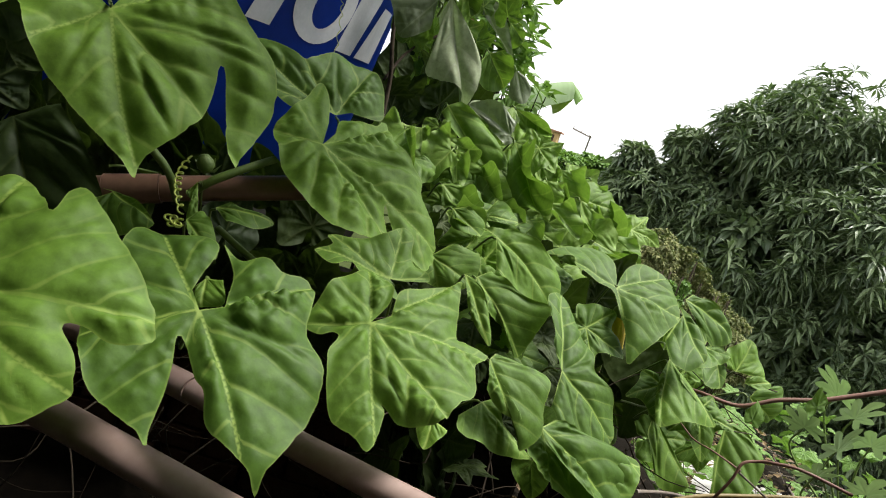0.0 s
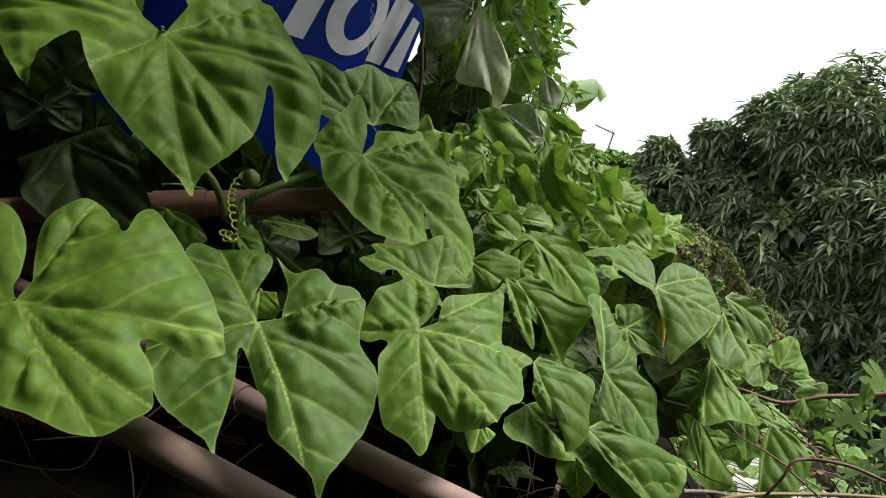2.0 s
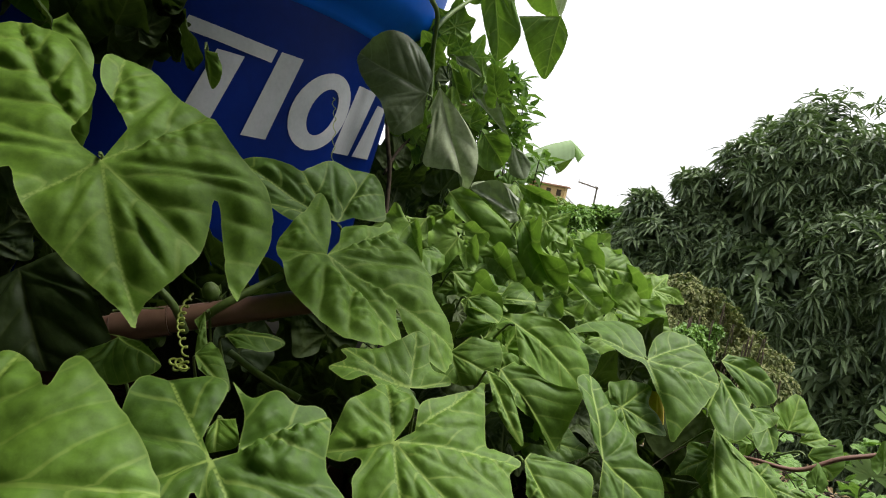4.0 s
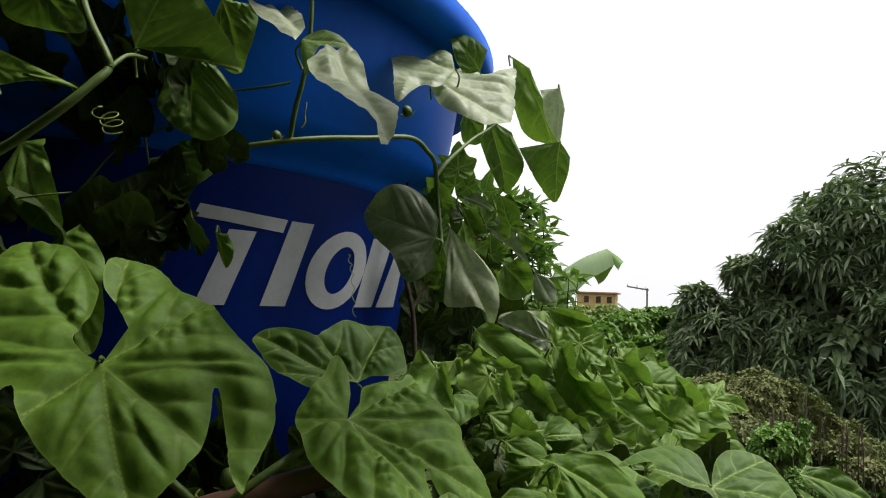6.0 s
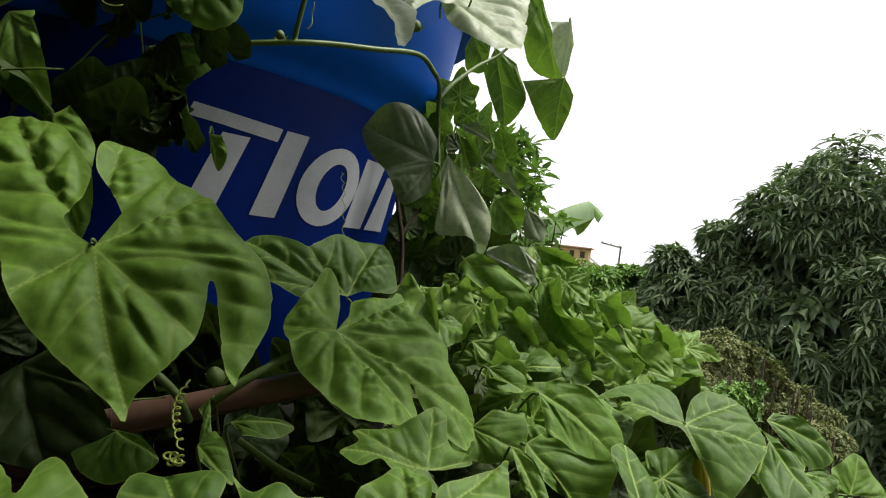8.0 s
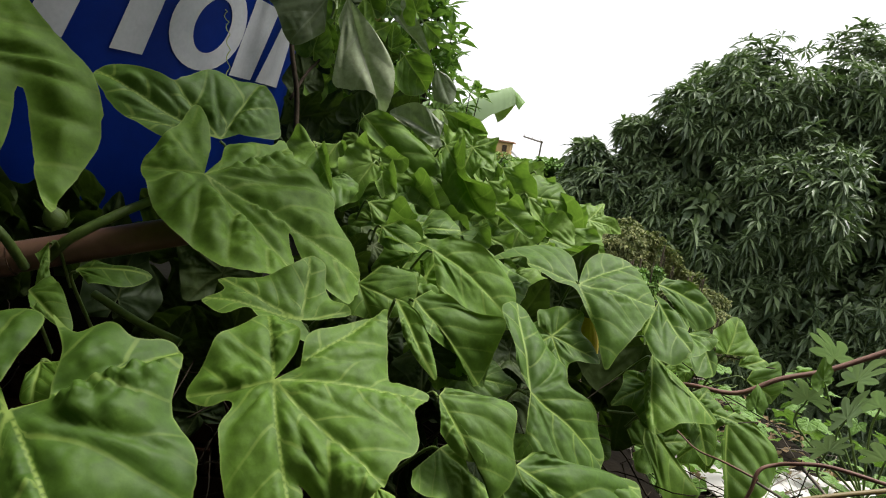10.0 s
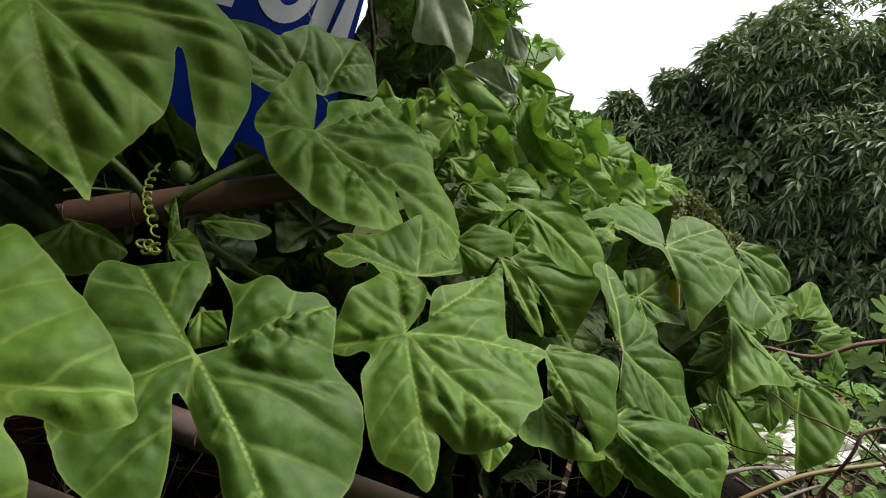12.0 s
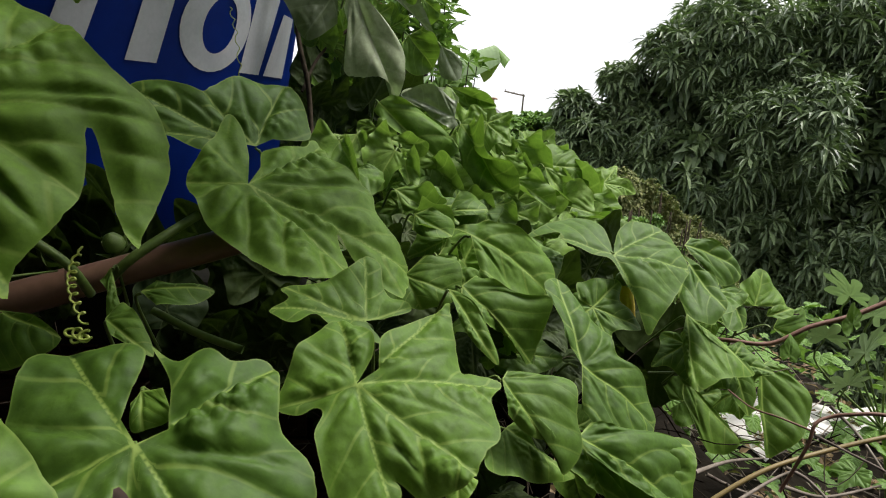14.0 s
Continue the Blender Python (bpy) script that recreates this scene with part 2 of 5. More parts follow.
def ripple(u, v):
    """Smooth gradient noise, about -0.7 to 0.7, over arrays u and v."""
    i, j = np.floor(u).astype(int), np.floor(v).astype(int)
    fu, fv = u - i, v - j
    su, sv = fu * fu * (3 - 2 * fu), fv * fv * (3 - 2 * fv)

    def corner(di, dj):
        w = lattice[(i + di) % 64, (j + dj) % 64]
        return np.cos(w) * (fu - di) + np.sin(w) * (fv - dj)
    low = corner(0, 0) * (1 - su) + corner(1, 0) * su
    high = corner(0, 1) * (1 - su) + corner(1, 1) * su
    return low * (1 - sv) + high * sv


def cells(u, v):
    """Distance to the nearest of scattered points, one to each unit square."""
    i, j = np.floor(u).astype(int), np.floor(v).astype(int)
    best = np.full(u.shape, 9.0)
    for di in (-1, 0, 1):
        for dj in (-1, 0, 1):
            w = lattice[(i + di) % 64, (j + dj) % 64]
            best = np.minimum(best, np.hypot(i + di + 0.5 + 0.38 * np.cos(w * 3) - u, j + dj + 0.5 + 0.38 * np.sin(w * 5) - v))
    return best


def ease(x):
    x = np.clip(x, 0, 1)
    return x * x * (3 - 2 * x)


def filled(line, step):
    """A mesh of small triangles that fills a closed outline: points and faces."""
    nxt = np.roll(line, -1, axis=0)
    lo, hi = line.min(0), line.max(0)
    gx, gy = np.meshgrid(np.arange(lo[0], hi[0], step), np.arange(lo[1], hi[1], step * 0.87))
    gx[1::2] += step * 0.5
    p = np.stack([gx.ravel(), gy.ravel()], 1)
    p = p[from_margin(p, line) > 0.6 * step]
    cross = ((line[None, :, 1] > p[:, None, 1]) != (nxt[None, :, 1] > p[:, None, 1]))
    reach = line[None, :, 0] + (p[:, None, 1] - line[None, :, 1]) * (nxt - line)[None, :, 0] / np.where(np.abs((nxt - line)[None, :, 1]) < 1e-12, 1e-12, (nxt - line)[None, :, 1])
    p = p[(np.sum(cross & (p[:, None, 0] < reach), axis=1) % 2) == 1]
    pts = [Vector(q) for q in line] + [Vector(q) for q in p]
    out = delaunay_2d_cdt(pts, [], [list(range(len(line)))], 1, 1e-7)
    return np.array([tuple(q) for q in out[0]]), [tuple(t) for t in out[2]]


def from_margin(p, line):
    """Distance of points p from a closed outline."""
    best = np.full(len(p), 9.0)
    for a, b in zip(line, np.roll(line, -1, axis=0)):
        d = b - a
        t = np.clip(((p - a) @ d) / (d @ d + 1e-15), 0, 1)
        best = np.minimum(best, np.hypot(*(p - a - t[:, None] * d).T))
    return best


def leaf_mesh(spokes, tip, seed, cup=0.15, wave=0.06, puff=0.105, fold=None, curl=0.0, mat=None, veins=None, arch=0.12):
    """A leaf blade round its stalk's end: spokes are (angle, reach) of the margin, from one side of the notch round the tip to the
    other. Main veins run to the spokes named in veins or to those that jut; side veins leave them slantwise, sunk between pillows of
    blade, and small blisters crowd along the main veins. arch bends the blade down away from the stalk."""
    rnd = random.Random(seed)
    a = np.array([s[0] for s in spokes], float)
    r = np.array([s[1] for s in spokes], float)
    xy = np.stack([r * np.sin(np.radians(a)), r * np.cos(np.radians(a))], 1)
    size = r.max()
    line = smooth_line(xy, 10)
    run = np.concatenate([[0], np.cumsum(np.linalg.norm(np.diff(line, axis=0), axis=1))])
    cols = int(min(260, max(46, run[-1] / 0.0036)))
    at = np.linspace(0, run[-1], cols)
    line = np.stack([np.interp(at, run, line[:, 0]), np.interp(at, run, line[:, 1])], 1)
    ph = [rnd.uniform(0, 60) for _ in range(8)]
    # an uneven margin with small teeth
    jag = 1 + 0.016 * ripple(at / 0.009 + ph[0], np.full(cols, ph[1])) + 0.022 * ripple(at / 0.03 + ph[2], np.full(cols, ph[3]))
    line = line * jag[:, None]
    if veins is None:
        juts = [i for i in range(1, len(r) - 1) if r[i] >= r[i - 1] and r[i] > r[i + 1]] + [0, len(r) - 1]
        veins = [tip]
        for i in sorted(juts, key=lambda k: -r[k]):
            if len(veins) < 5 and all(abs(a[i] - a[k]) > 38 for k in veins):
                veins.append(i)
        rows = 30 if size > 0.08 else 18
        q = (np.linspace(0, 1, rows)[None, :] * np.ones((cols, 1))).ravel()
        x, y = np.repeat(line[:, 0], rows) * q, np.repeat(line[:, 1], rows) * q
        n = np.arange((cols - 1) * (rows - 1))
        g = n // (rows - 1) * rows + n % (rows - 1)
        faces = np.stack([g, g + rows, g + rows + 1, g + 1], 1).tolist()
        inset = (1 - q) * np.repeat(np.hypot(*line.T), rows)
    else:
        ring = np.vstack([[(0.0, 0.0)], line])
        p, faces = filled(ring, 0.0033)
        x, y = p.T
        inset = from_margin(p, ring)
        # the sides of the notch are a margin too, but the stalk's end is not
        inset = np.where(np.hypot(x, y) < 0.06 * size, 0.06 * size, inset)
        q = 1 - np.clip(inset / (0.4 * size), 0, 1)
    u, v = x / size, y / size
    far = np.hypot(u, v)
    # distances along and from each main vein
    along, away, side = [], [], []
    for i in veins:
        d = xy[i] / (np.linalg.norm(xy[i]) + 1e-9)
        f = x * d[0] + y * d[1]
        bow = np.clip(f / size, 0, 1)
        c = x * d[1] - y * d[0] + 0.045 * size * np.sin(bow * 3 + ph[4] + i) * bow
        along.append(f)
        side.append(np.sign(c))
        away.append(np.where(f > 0, np.abs(c), np.hypot(f, c)))
    away, along, side = np.array(away), np.array(along), np.array(side)
    k = np.argmin(away, axis=0)
    pick = lambda g: np.take_along_axis(g, k[None], 0)[0]
    d, f, sd = pick(away), pick(along), pick(side)
    second = np.sort(away, axis=0)[1] if len(veins) > 1 else d + size
    apart = ease((second - d) / (0.05 * size))
    spacing = rnd.uniform(0.24, 0.3) * size
    phase = (f - 0.62 * d - 1.3 * d * d / size) / spacing + 0.25 + 0.22 * sd * ease(d / (0.02 * size)) + 0.35 * ripple(u * 2.5 + ph[2], v * 2.5 + ph[5])
    patch = ripple(u * 2.1 + ph[1], v * 2.1 + ph[2])
    rim = ease(inset / (0.12 * size))
    pillow = np.abs(np.sin(np.pi * (phase - 0.5))) ** 0.8 * ease(d / (0.09 * size)) * apart * rim
    h = puff * size * 0.42 * pillow * (0.35 + 1.2 * np.clip(patch + 0.15, 0, 1))
    crowd = np.exp(-(d / (0.15 * size)) ** 2) * np.clip(0.3 + 1.9 * ripple(u * 1.6 + ph[4], v * 1.6 + ph[3]), 0, 1.2)
    crowd *= ease(d / (0.02 * size)) * ease((second - d) / (0.12 * size)) * ease(4 * far) * (0.7 + 0.5 * sd)
    cell = 15 / (size / 0.15) ** 0.3
    blister = np.clip(1 - 1.35 * cells(u * cell + 0.25 * ripple(u * 5, v * 5) + ph[5], v * cell + ph[6]), 0, 1) ** 0.8
    h += puff * size * 0.42 * blister * (crowd + 0.13 * rim)
    h -= 0.024 * size * np.exp(-(d / (0.035 * size)) ** 2) * (1 - 0.7 * far) * ease(5 * far)
    # the sweep of the whole blade
    turn = np.arctan2(u, v)
    edge = np.sin(turn * 4 + ph[3]) + 0.6 * np.sin(turn * 9 + ph[5] + 4 * far)
    h += cup * size * (0.25 * far ** 2 - 0.9 * far ** 3 * (0.6 + 0.4 * np.sin(2.2 * u + ph[0])))
    h += wave * size * q ** 4 * edge * 0.8 * ease(2 * far) + 0.05 * size * np.sin(2.2 * u + ph[4]) * np.sin(2.0 * v + ph[5])
    h += 0.09 * size * ripple(u * 1.8 + ph[6], v * 1.8 + ph[7]) * ease(2 * far)
    fold = rnd.uniform(0.04, 0.16) if fold is None else fold
    h += fold * (np.sqrt(x * x + (0.03 * size) ** 2) - 0.03 * size)
    h += curl * size * np.clip(q - 0.55, 0, 1) ** 2 * (1 + 0.5 * edge)
    h -= arch * size * far ** 2
    me = mesh_of("leaf", np.stack([x, y, h], 1).tolist(), faces, mat or vine_leaf)
    tagline = me.attributes.new("vein", "FLOAT_VECTOR", "POINT")
    taper = apart * (1 - 0.6 * np.clip(d / (0.3 * size), 0, 1))
    tagline.data.foreach_set("vector", np.stack([phase, d, taper], 1).astype(np.float32).ravel())
    margin = me.attributes.new("margin", "FLOAT", "POINT")
    margin.data.foreach_set("value", inset.astype(np.float32))
    return me


leaf_count = [0]


def leaf(owner, m, spokes, tip, **shape):
    leaf_count[0] += 1
    return put("leaf", leaf_mesh(spokes, tip, leaf_count[0], **shape), owner, m)


def stem(owner, points, r0, r1, mat=None, name="stem", steps=6, label=""):
    return put(name, tube_mesh(name, smooth_line(points, steps), r0, r1, mat or green_stem), owner, None, label)


# ---- ground and structure ----
def rough_sheet(name, x0, x1, y0, y1, nx, ny, z, amp, mat, freq):
    verts = []
    for j in range(ny + 1):
        for i in range(nx + 1):
            x, y = x0 + (x1 - x0) * i / nx, y0 + (y1 - y0) * j / ny
            verts.append((x, y, z + amp * noise.fractal((x * freq, y * freq, 3.1), 1.0, 2.0, 4)))
    faces = [(j * (nx + 1) + i, j * (nx + 1) + i + 1, (j + 1) * (nx + 1) + i + 1, (j + 1) * (nx + 1) + i) for j in range(ny) for i in range(nx)]
    return put(name, mesh_of(name, verts, faces, mat))


tagged(rough_sheet("ground", -400, 400, -200, 900, 220, 300, -2.7, 0.35, earth, 0.05), "overgrown low ground that runs to the horizon", "ground", "", "structure")

bm = bmesh.new()
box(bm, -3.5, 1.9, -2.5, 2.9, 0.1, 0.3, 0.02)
tagged(part("floor", bm, shaded_soil), "flat roof slab under leaf litter, deep shade put into its colour", "roof slab", "", "structure")
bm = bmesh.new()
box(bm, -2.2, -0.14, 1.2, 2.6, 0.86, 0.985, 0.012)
tagged(part("platform", bm, concrete), "near-black concrete shelf that carries the water tank, shade put into its colour", "platform", "", "structure")
# unseen wall, carried on to the right to block the bright ground behind
wall = thing("wall_support", "rough brick wall under the tank's shelf, carried on unseen to block light", "wall", "", "structure")
brick_mesh = None
for row in range(9):
    for col in range(11):
        x = -2.1 + 0.2 * col + (0.1 if row % 2 else 0)
        if brick_mesh is None:
            bm = bmesh.new()
            box(bm, -0.095, 0.095, -0.06, 0.06, -0.027, 0.027, 0.004)
            first = part("brick", bm, shaded_brick, wall)
            brick_mesh = first.data
            first.location = (x, 1.4, 0.33 + 0.062 * row)
        else:
            put("brick", brick_mesh, wall, pose(x, 1.4 + random.uniform(-0.004, 0.004), 0.33 + 0.062 * row, 0, 0, random.uniform(-1, 1)))
bm = bmesh.new()
box(bm, -2.2, 0.1, 1.4, 1.5, 0.3, 0.86)
part("mortar", bm, concrete, wall)
# added wall hidden by the vine; blocks the bright ground behind it
bm = bmesh.new()
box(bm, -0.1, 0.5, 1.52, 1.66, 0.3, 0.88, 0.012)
tagged(part("wall_parapet", bm, shaded_soil), "low unseen wall added under the vine to block the bright ground beyond", "parapet", "", "structure")
# unseen walls added to keep light off the left side
bm = bmesh.new()
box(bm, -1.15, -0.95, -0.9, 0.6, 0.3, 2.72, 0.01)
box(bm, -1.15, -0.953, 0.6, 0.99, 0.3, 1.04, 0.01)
tagged(part("wall_west", bm, blocker_wall), "unseen wall added beside the tank to block light", "wall", "", "structure")
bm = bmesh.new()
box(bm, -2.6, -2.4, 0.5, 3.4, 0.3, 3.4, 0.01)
tagged(part("wall_north", bm, blocker_wall), "unseen wall added behind the tank to block light", "wall", "", "structure")

# unseen wall added behind the camera to cut the light from there
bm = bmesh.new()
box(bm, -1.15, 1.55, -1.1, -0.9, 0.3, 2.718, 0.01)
tagged(part("wall_south", bm, blocker_wall), "unseen wall added facing the tank to block light", "wall", "", "structure")

# unseen wall and eaves added to cut light from the right and overhead
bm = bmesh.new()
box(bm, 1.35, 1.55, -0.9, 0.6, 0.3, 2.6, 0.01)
tagged(part("wall_east", bm, blocker_wall), "unseen wall added on the east side to block light", "wall", "", "structure")
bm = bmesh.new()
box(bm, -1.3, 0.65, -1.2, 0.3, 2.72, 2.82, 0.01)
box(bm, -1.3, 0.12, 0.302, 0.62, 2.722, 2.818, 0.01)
tagged(part("roof_eaves", bm, blocker_wall), "unseen eaves added overhead to block light", "eaves", "", "structure")

# added wall hidden by the vine's edge; keeps side light out of the gaps
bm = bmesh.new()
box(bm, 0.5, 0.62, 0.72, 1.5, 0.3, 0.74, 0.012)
tagged(part("wall_low", bm, shaded_soil), "low unseen wall added under the vine's edge to block light", "wall", "", "structure")

# ---- the water tank ----
TX, TY, TZ = -0.95, 1.63, 0.985
tank = thing("water_tank", "round blue plastic water tank with white print on a concrete shelf", "water tank")
tank.location = (TX, TY, TZ)


def tank_radius(z):
    return 0.705 + 0.13 * (z - 0.985)


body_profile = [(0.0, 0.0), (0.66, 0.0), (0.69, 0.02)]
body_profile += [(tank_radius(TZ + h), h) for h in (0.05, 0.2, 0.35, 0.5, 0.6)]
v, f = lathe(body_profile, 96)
put("body", mesh_of("body", v, f, shaded_blue_plastic), tank)
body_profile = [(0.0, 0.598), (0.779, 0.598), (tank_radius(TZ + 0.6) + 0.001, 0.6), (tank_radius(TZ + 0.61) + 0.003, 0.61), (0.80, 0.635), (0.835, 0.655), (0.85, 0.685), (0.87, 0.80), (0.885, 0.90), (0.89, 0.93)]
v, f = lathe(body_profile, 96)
put("upper_wall", mesh_of("upper_wall", v, f, lit_plastic), tank, None, "wider upper band of blue plastic")
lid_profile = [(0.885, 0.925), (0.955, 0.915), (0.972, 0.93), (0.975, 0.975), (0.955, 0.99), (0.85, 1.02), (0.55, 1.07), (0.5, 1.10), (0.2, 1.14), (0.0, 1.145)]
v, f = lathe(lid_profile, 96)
put("lid", mesh_of("lid", v, f, lit_plastic), tank, None, "shallow domed blue plastic lid")


def print_shape(outline):
    """A flat white shape on the tank's side; the outline is a run of (degrees, height), its second half coming back along the first."""
    half = len(outline) // 2
    there, back = outline[:half], outline[half:][::-1]
    verts, faces, k = [], [], 6
    for (a0, z0), (a1, z1) in zip(there, back):
        for j in range(k + 1):
            a, z = radians(a0 + (a1 - a0) * j / k), z0 + (z1 - z0) * j / k
            r = tank_radius(z) + 0.0016
            verts.append((r * math.cos(a), r * math.sin(a), z - TZ))
    for i in range(half - 1):
        for j in range(k):
            q = i * (k + 1) + j
            faces.append((q, q + 1, q + k + 2, q + k + 1))
    put("print_mark", mesh_of("print_mark", verts, faces, white_print), tank, None, "white printed mark")


def sloped(a0, a1, b0, b1, z0, z1, n=6):
    """A slanted bar: top from a0 to a1 degrees, foot from b0 to b1."""
    top = [(a0 + (a1 - a0) * i / n, z1) for i in range(n + 1)]
    foot = [(b1 + (b0 - b1) * i / n, z0) for i in range(n + 1)]
    return top + foot


Z0, Z1 = 1.340, 1.496
print_shape([(-49.2, 1.508), (-45.2, 1.504), (-41.2, 1.500), (-37.2, 1.497), (-37.7, 1.473), (-41.7, 1.477), (-45.7, 1.482), (-49.8, 1.486)])
print_shape(sloped(-45.3, -41.6, -48.8, -44.9, Z0, 1.470))
print_shape(sloped(-36.5, -32.7, -39.9, -35.9, Z0, Z1))
ring_out, ring_in = [], []
for i in range(33):
    w = 2 * math.pi * i / 32
    z = math.sin(w)
    ring_out.append((-26.4 + 6.4 * math.cos(w) + 1.5 * z, 1.414 + 0.079 * z))
    ring_in.append((-26.2 + 3.0 * math.cos(w) + 1.0 * z, 1.414 + 0.048 * z))
print_shape(ring_out + ring_in[::-1])
print_shape(sloped(-18.6, -11.4, -21.3, -15.8, Z0, Z1 - 0.008))
print_shape(sloped(-9.0, -3.0, -14.2, -5.0, Z0, Z1 - 0.03))

# ---- pipes ----
def pipe(a, b, r, joints, mat):
    ob = thing("water_pipe", "shaded brown plastic water pipe with a glued joint", "pipe", "brown water pipes")
    a, b = np.array(a), np.array(b)
    put("tube", tube_mesh("tube", [a + (b - a) * i / 12 for i in range(13)], r, r, mat, 20), ob)
    for q in joints:
        c, d = a + (b - a) * q, (b - a) / np.linalg.norm(b - a)
        put("joint", tube_mesh("joint", [c - d * 0.035, c - d * 0.034, c + d * 0.034, c + d * 0.035], r * 1.14, r * 1.14, mat, 20), ob)
    return ob


pipe((-0.970, 1.206, 0.743), (0.620, 0.250, 1.001), 0.016, [0.47], lit_pvc)
pipe((-0.970, 0.712, 0.977), (0.600, 0.282, 0.894), 0.016, [], lit_pvc)
pipe((-0.97, 0.699, 0.89), (-0.116, 0.893, 1.144), 0.0175, [0.714], shaded_pvc)

# ---- the vines ----
vine = thing("climbing_vine", "broad-leaved green climbing vine sprawled over brown pipes", "vine")
tank_vine = thing("climbing_vine", "green climbing vine with lobed leaves hanging over the blue tank", "vine")
briar = thing("trailing_branch", "thin reddish trailing branch with small round leaves", "branch")
leaf(tank_vine, pose(-0.324, 0.622, 1.296, -51, 17, -152), [(-143, 0.046), (-165, 0.079), (-173, 0.102), (-172, 0.142), (-167, 0.151), (-152, 0.140), (-133, 0.113), (-112, 0.115), (-90, 0.120), (-72, 0.149), (-60, 0.164), (-48, 0.173), (-38, 0.178), (-32, 0.182), (-28, 0.187), (-32, 0.162), (-41, 0.137), (-53, 0.118), (-58, 0.109), (-52, 0.109), (-40, 0.121), (-30, 0.130), (-17, 0.141), (-7, 0.148), (-2, 0.158), (0, 0.173), (2, 0.158), (7, 0.140), (19, 0.114), (36, 0.093), (62, 0.078), (91, 0.073), (89, 0.086), (78, 0.109), (66, 0.130), (84, 0.136), (105, 0.157), (121, 0.173), (139, 0.184), (154, 0.207), (164, 0.212), (170, 0.187), (176, 0.167), (183, 0.108), (184, 0.088), (175, 0.061), (153, 0.046), (143, 0.026)], 25, veins=(25, 14, 7, 34, 40, 4), puff=0.12, wave=0.03, cup=0.03, fold=0.0, arch=0.18)
leaf(vine, pose(-0.142, 0.878, 1.201, -20, 30, -109), [(-94, 0.039), (-100, 0.081), (-79, 0.118), (-80, 0.143), (-75, 0.146), (-59, 0.128), (-40, 0.138), (-32, 0.157), (-17, 0.161), (-8, 0.192), (0, 0.213), (10, 0.221), (13, 0.201), (13, 0.172), (11, 0.147), (6, 0.124), (6, 0.120), (12, 0.132), (18, 0.155), (24, 0.167), (32, 0.165), (40, 0.154), (51, 0.137), (64, 0.110), (78, 0.093), (105, 0.071), (136, 0.064), (160, 0.068), (184, 0.071), (214, 0.081), (231, 0.109), (240, 0.084), (246, 0.048)], 10, veins=(10, 19, 27, 4), puff=0.17, wave=0.05, cup=0.06, fold=0.0, arch=0.1)
leaf(vine, pose(-0.004, 0.648, 1.059, -36, 9, -167), [(-114, 0.025), (-140, 0.052), (-130, 0.085), (-123, 0.117), (-123, 0.133), (-112, 0.117), (-89, 0.102), (-86, 0.112), (-80, 0.138), (-71, 0.125), (-58, 0.135), (-47, 0.129), (-34, 0.131), (-25, 0.123), (-15, 0.113), (-11, 0.095), (-8, 0.087), (-9, 0.100), (0, 0.134), (8, 0.120), (19, 0.111), (26, 0.097), (38, 0.072), (51, 0.057), (60, 0.040), (76, 0.040), (78, 0.055), (90, 0.071), (120, 0.063), (140, 0.065), (165, 0.068), (182, 0.076), (206, 0.058), (220, 0.034), (223, 0.017)], 18, veins=(18, 12, 8, 4, 27, 31), puff=0.13, wave=0.045, cup=0.05, fold=0.0, arch=0.12)
leaf(vine, pose(-0.149, 0.527, 1.066, -30, 20, -146), [(-88, 0.022), (-128, 0.049), (-150, 0.086), (-143, 0.077), (-131, 0.071), (-121, 0.086), (-107, 0.088), (-101, 0.108), (-91, 0.109), (-76, 0.098), (-63, 0.096), (-50, 0.116), (-38, 0.126), (-26, 0.134), (-11, 0.142), (-5, 0.149), (-0, 0.161), (0, 0.143), (5, 0.120), (12, 0.098), (12, 0.074), (18, 0.060), (35, 0.031), (47, 0.032), (37, 0.055), (35, 0.081), (35, 0.105), (34, 0.118), (41, 0.108), (52, 0.105), (65, 0.104), (80, 0.097), (96, 0.094), (109, 0.091), (129, 0.086), (164, 0.112), (174, 0.101), (194, 0.092), (207, 0.082), (208, 0.061), (200, 0.040), (180, 0.022)], 16, veins=(16, 27, 8, 32, 36), puff=0.14, wave=0.045, cup=0.05, fold=0.0, arch=0.12)
leaf(vine, pose(-0.280, 0.387, 1.098, -12, 39, -118), [(-110, 0.018), (-129, 0.056), (-125, 0.078), (-110, 0.095), (-93, 0.086), (-77, 0.081), (-85, 0.100), (-81, 0.110), (-64, 0.111), (-45, 0.124), (-28, 0.139), (-23, 0.138), (-19, 0.119), (-21, 0.101), (-18, 0.090), (-10, 0.107), (0, 0.126), (7, 0.123), (18, 0.114), (31, 0.088), (51, 0.068), (88, 0.049), (127, 0.055), (170, 0.072), (191, 0.094), (202, 0.105), (214, 0.088), (223, 0.056), (225, 0.024), (212, 0.013)], 16, veins=(16, 10, 3, 18, 22), puff=0.13, wave=0.035, cup=0.05, fold=0.0, arch=0.1)
leaf(vine, pose(0.002, 0.746, 1.084, 14, -34, 86), [(162, 0.019), (154, 0.052), (112, 0.045), (95, 0.072), (81, 0.078), (62, 0.062), (37, 0.066), (18, 0.095), (11, 0.083), (-0, 0.098), (-7, 0.088), (-16, 0.073), (-3, 0.053), (-19, 0.044), (-53, 0.026), (-131, 0.035)], 9, veins=(9, 7, 4, 1), puff=0.1, wave=0.04, cup=0.05, arch=0.1)
leaf(vine, pose(0.095, 0.812, 1.102, -22, 24, -161), [(-44, 0.011), (-15, 0.050), (0, 0.100), (8, 0.076), (15, 0.048)], 2, puff=0.1, cup=0.3, wave=0.09)
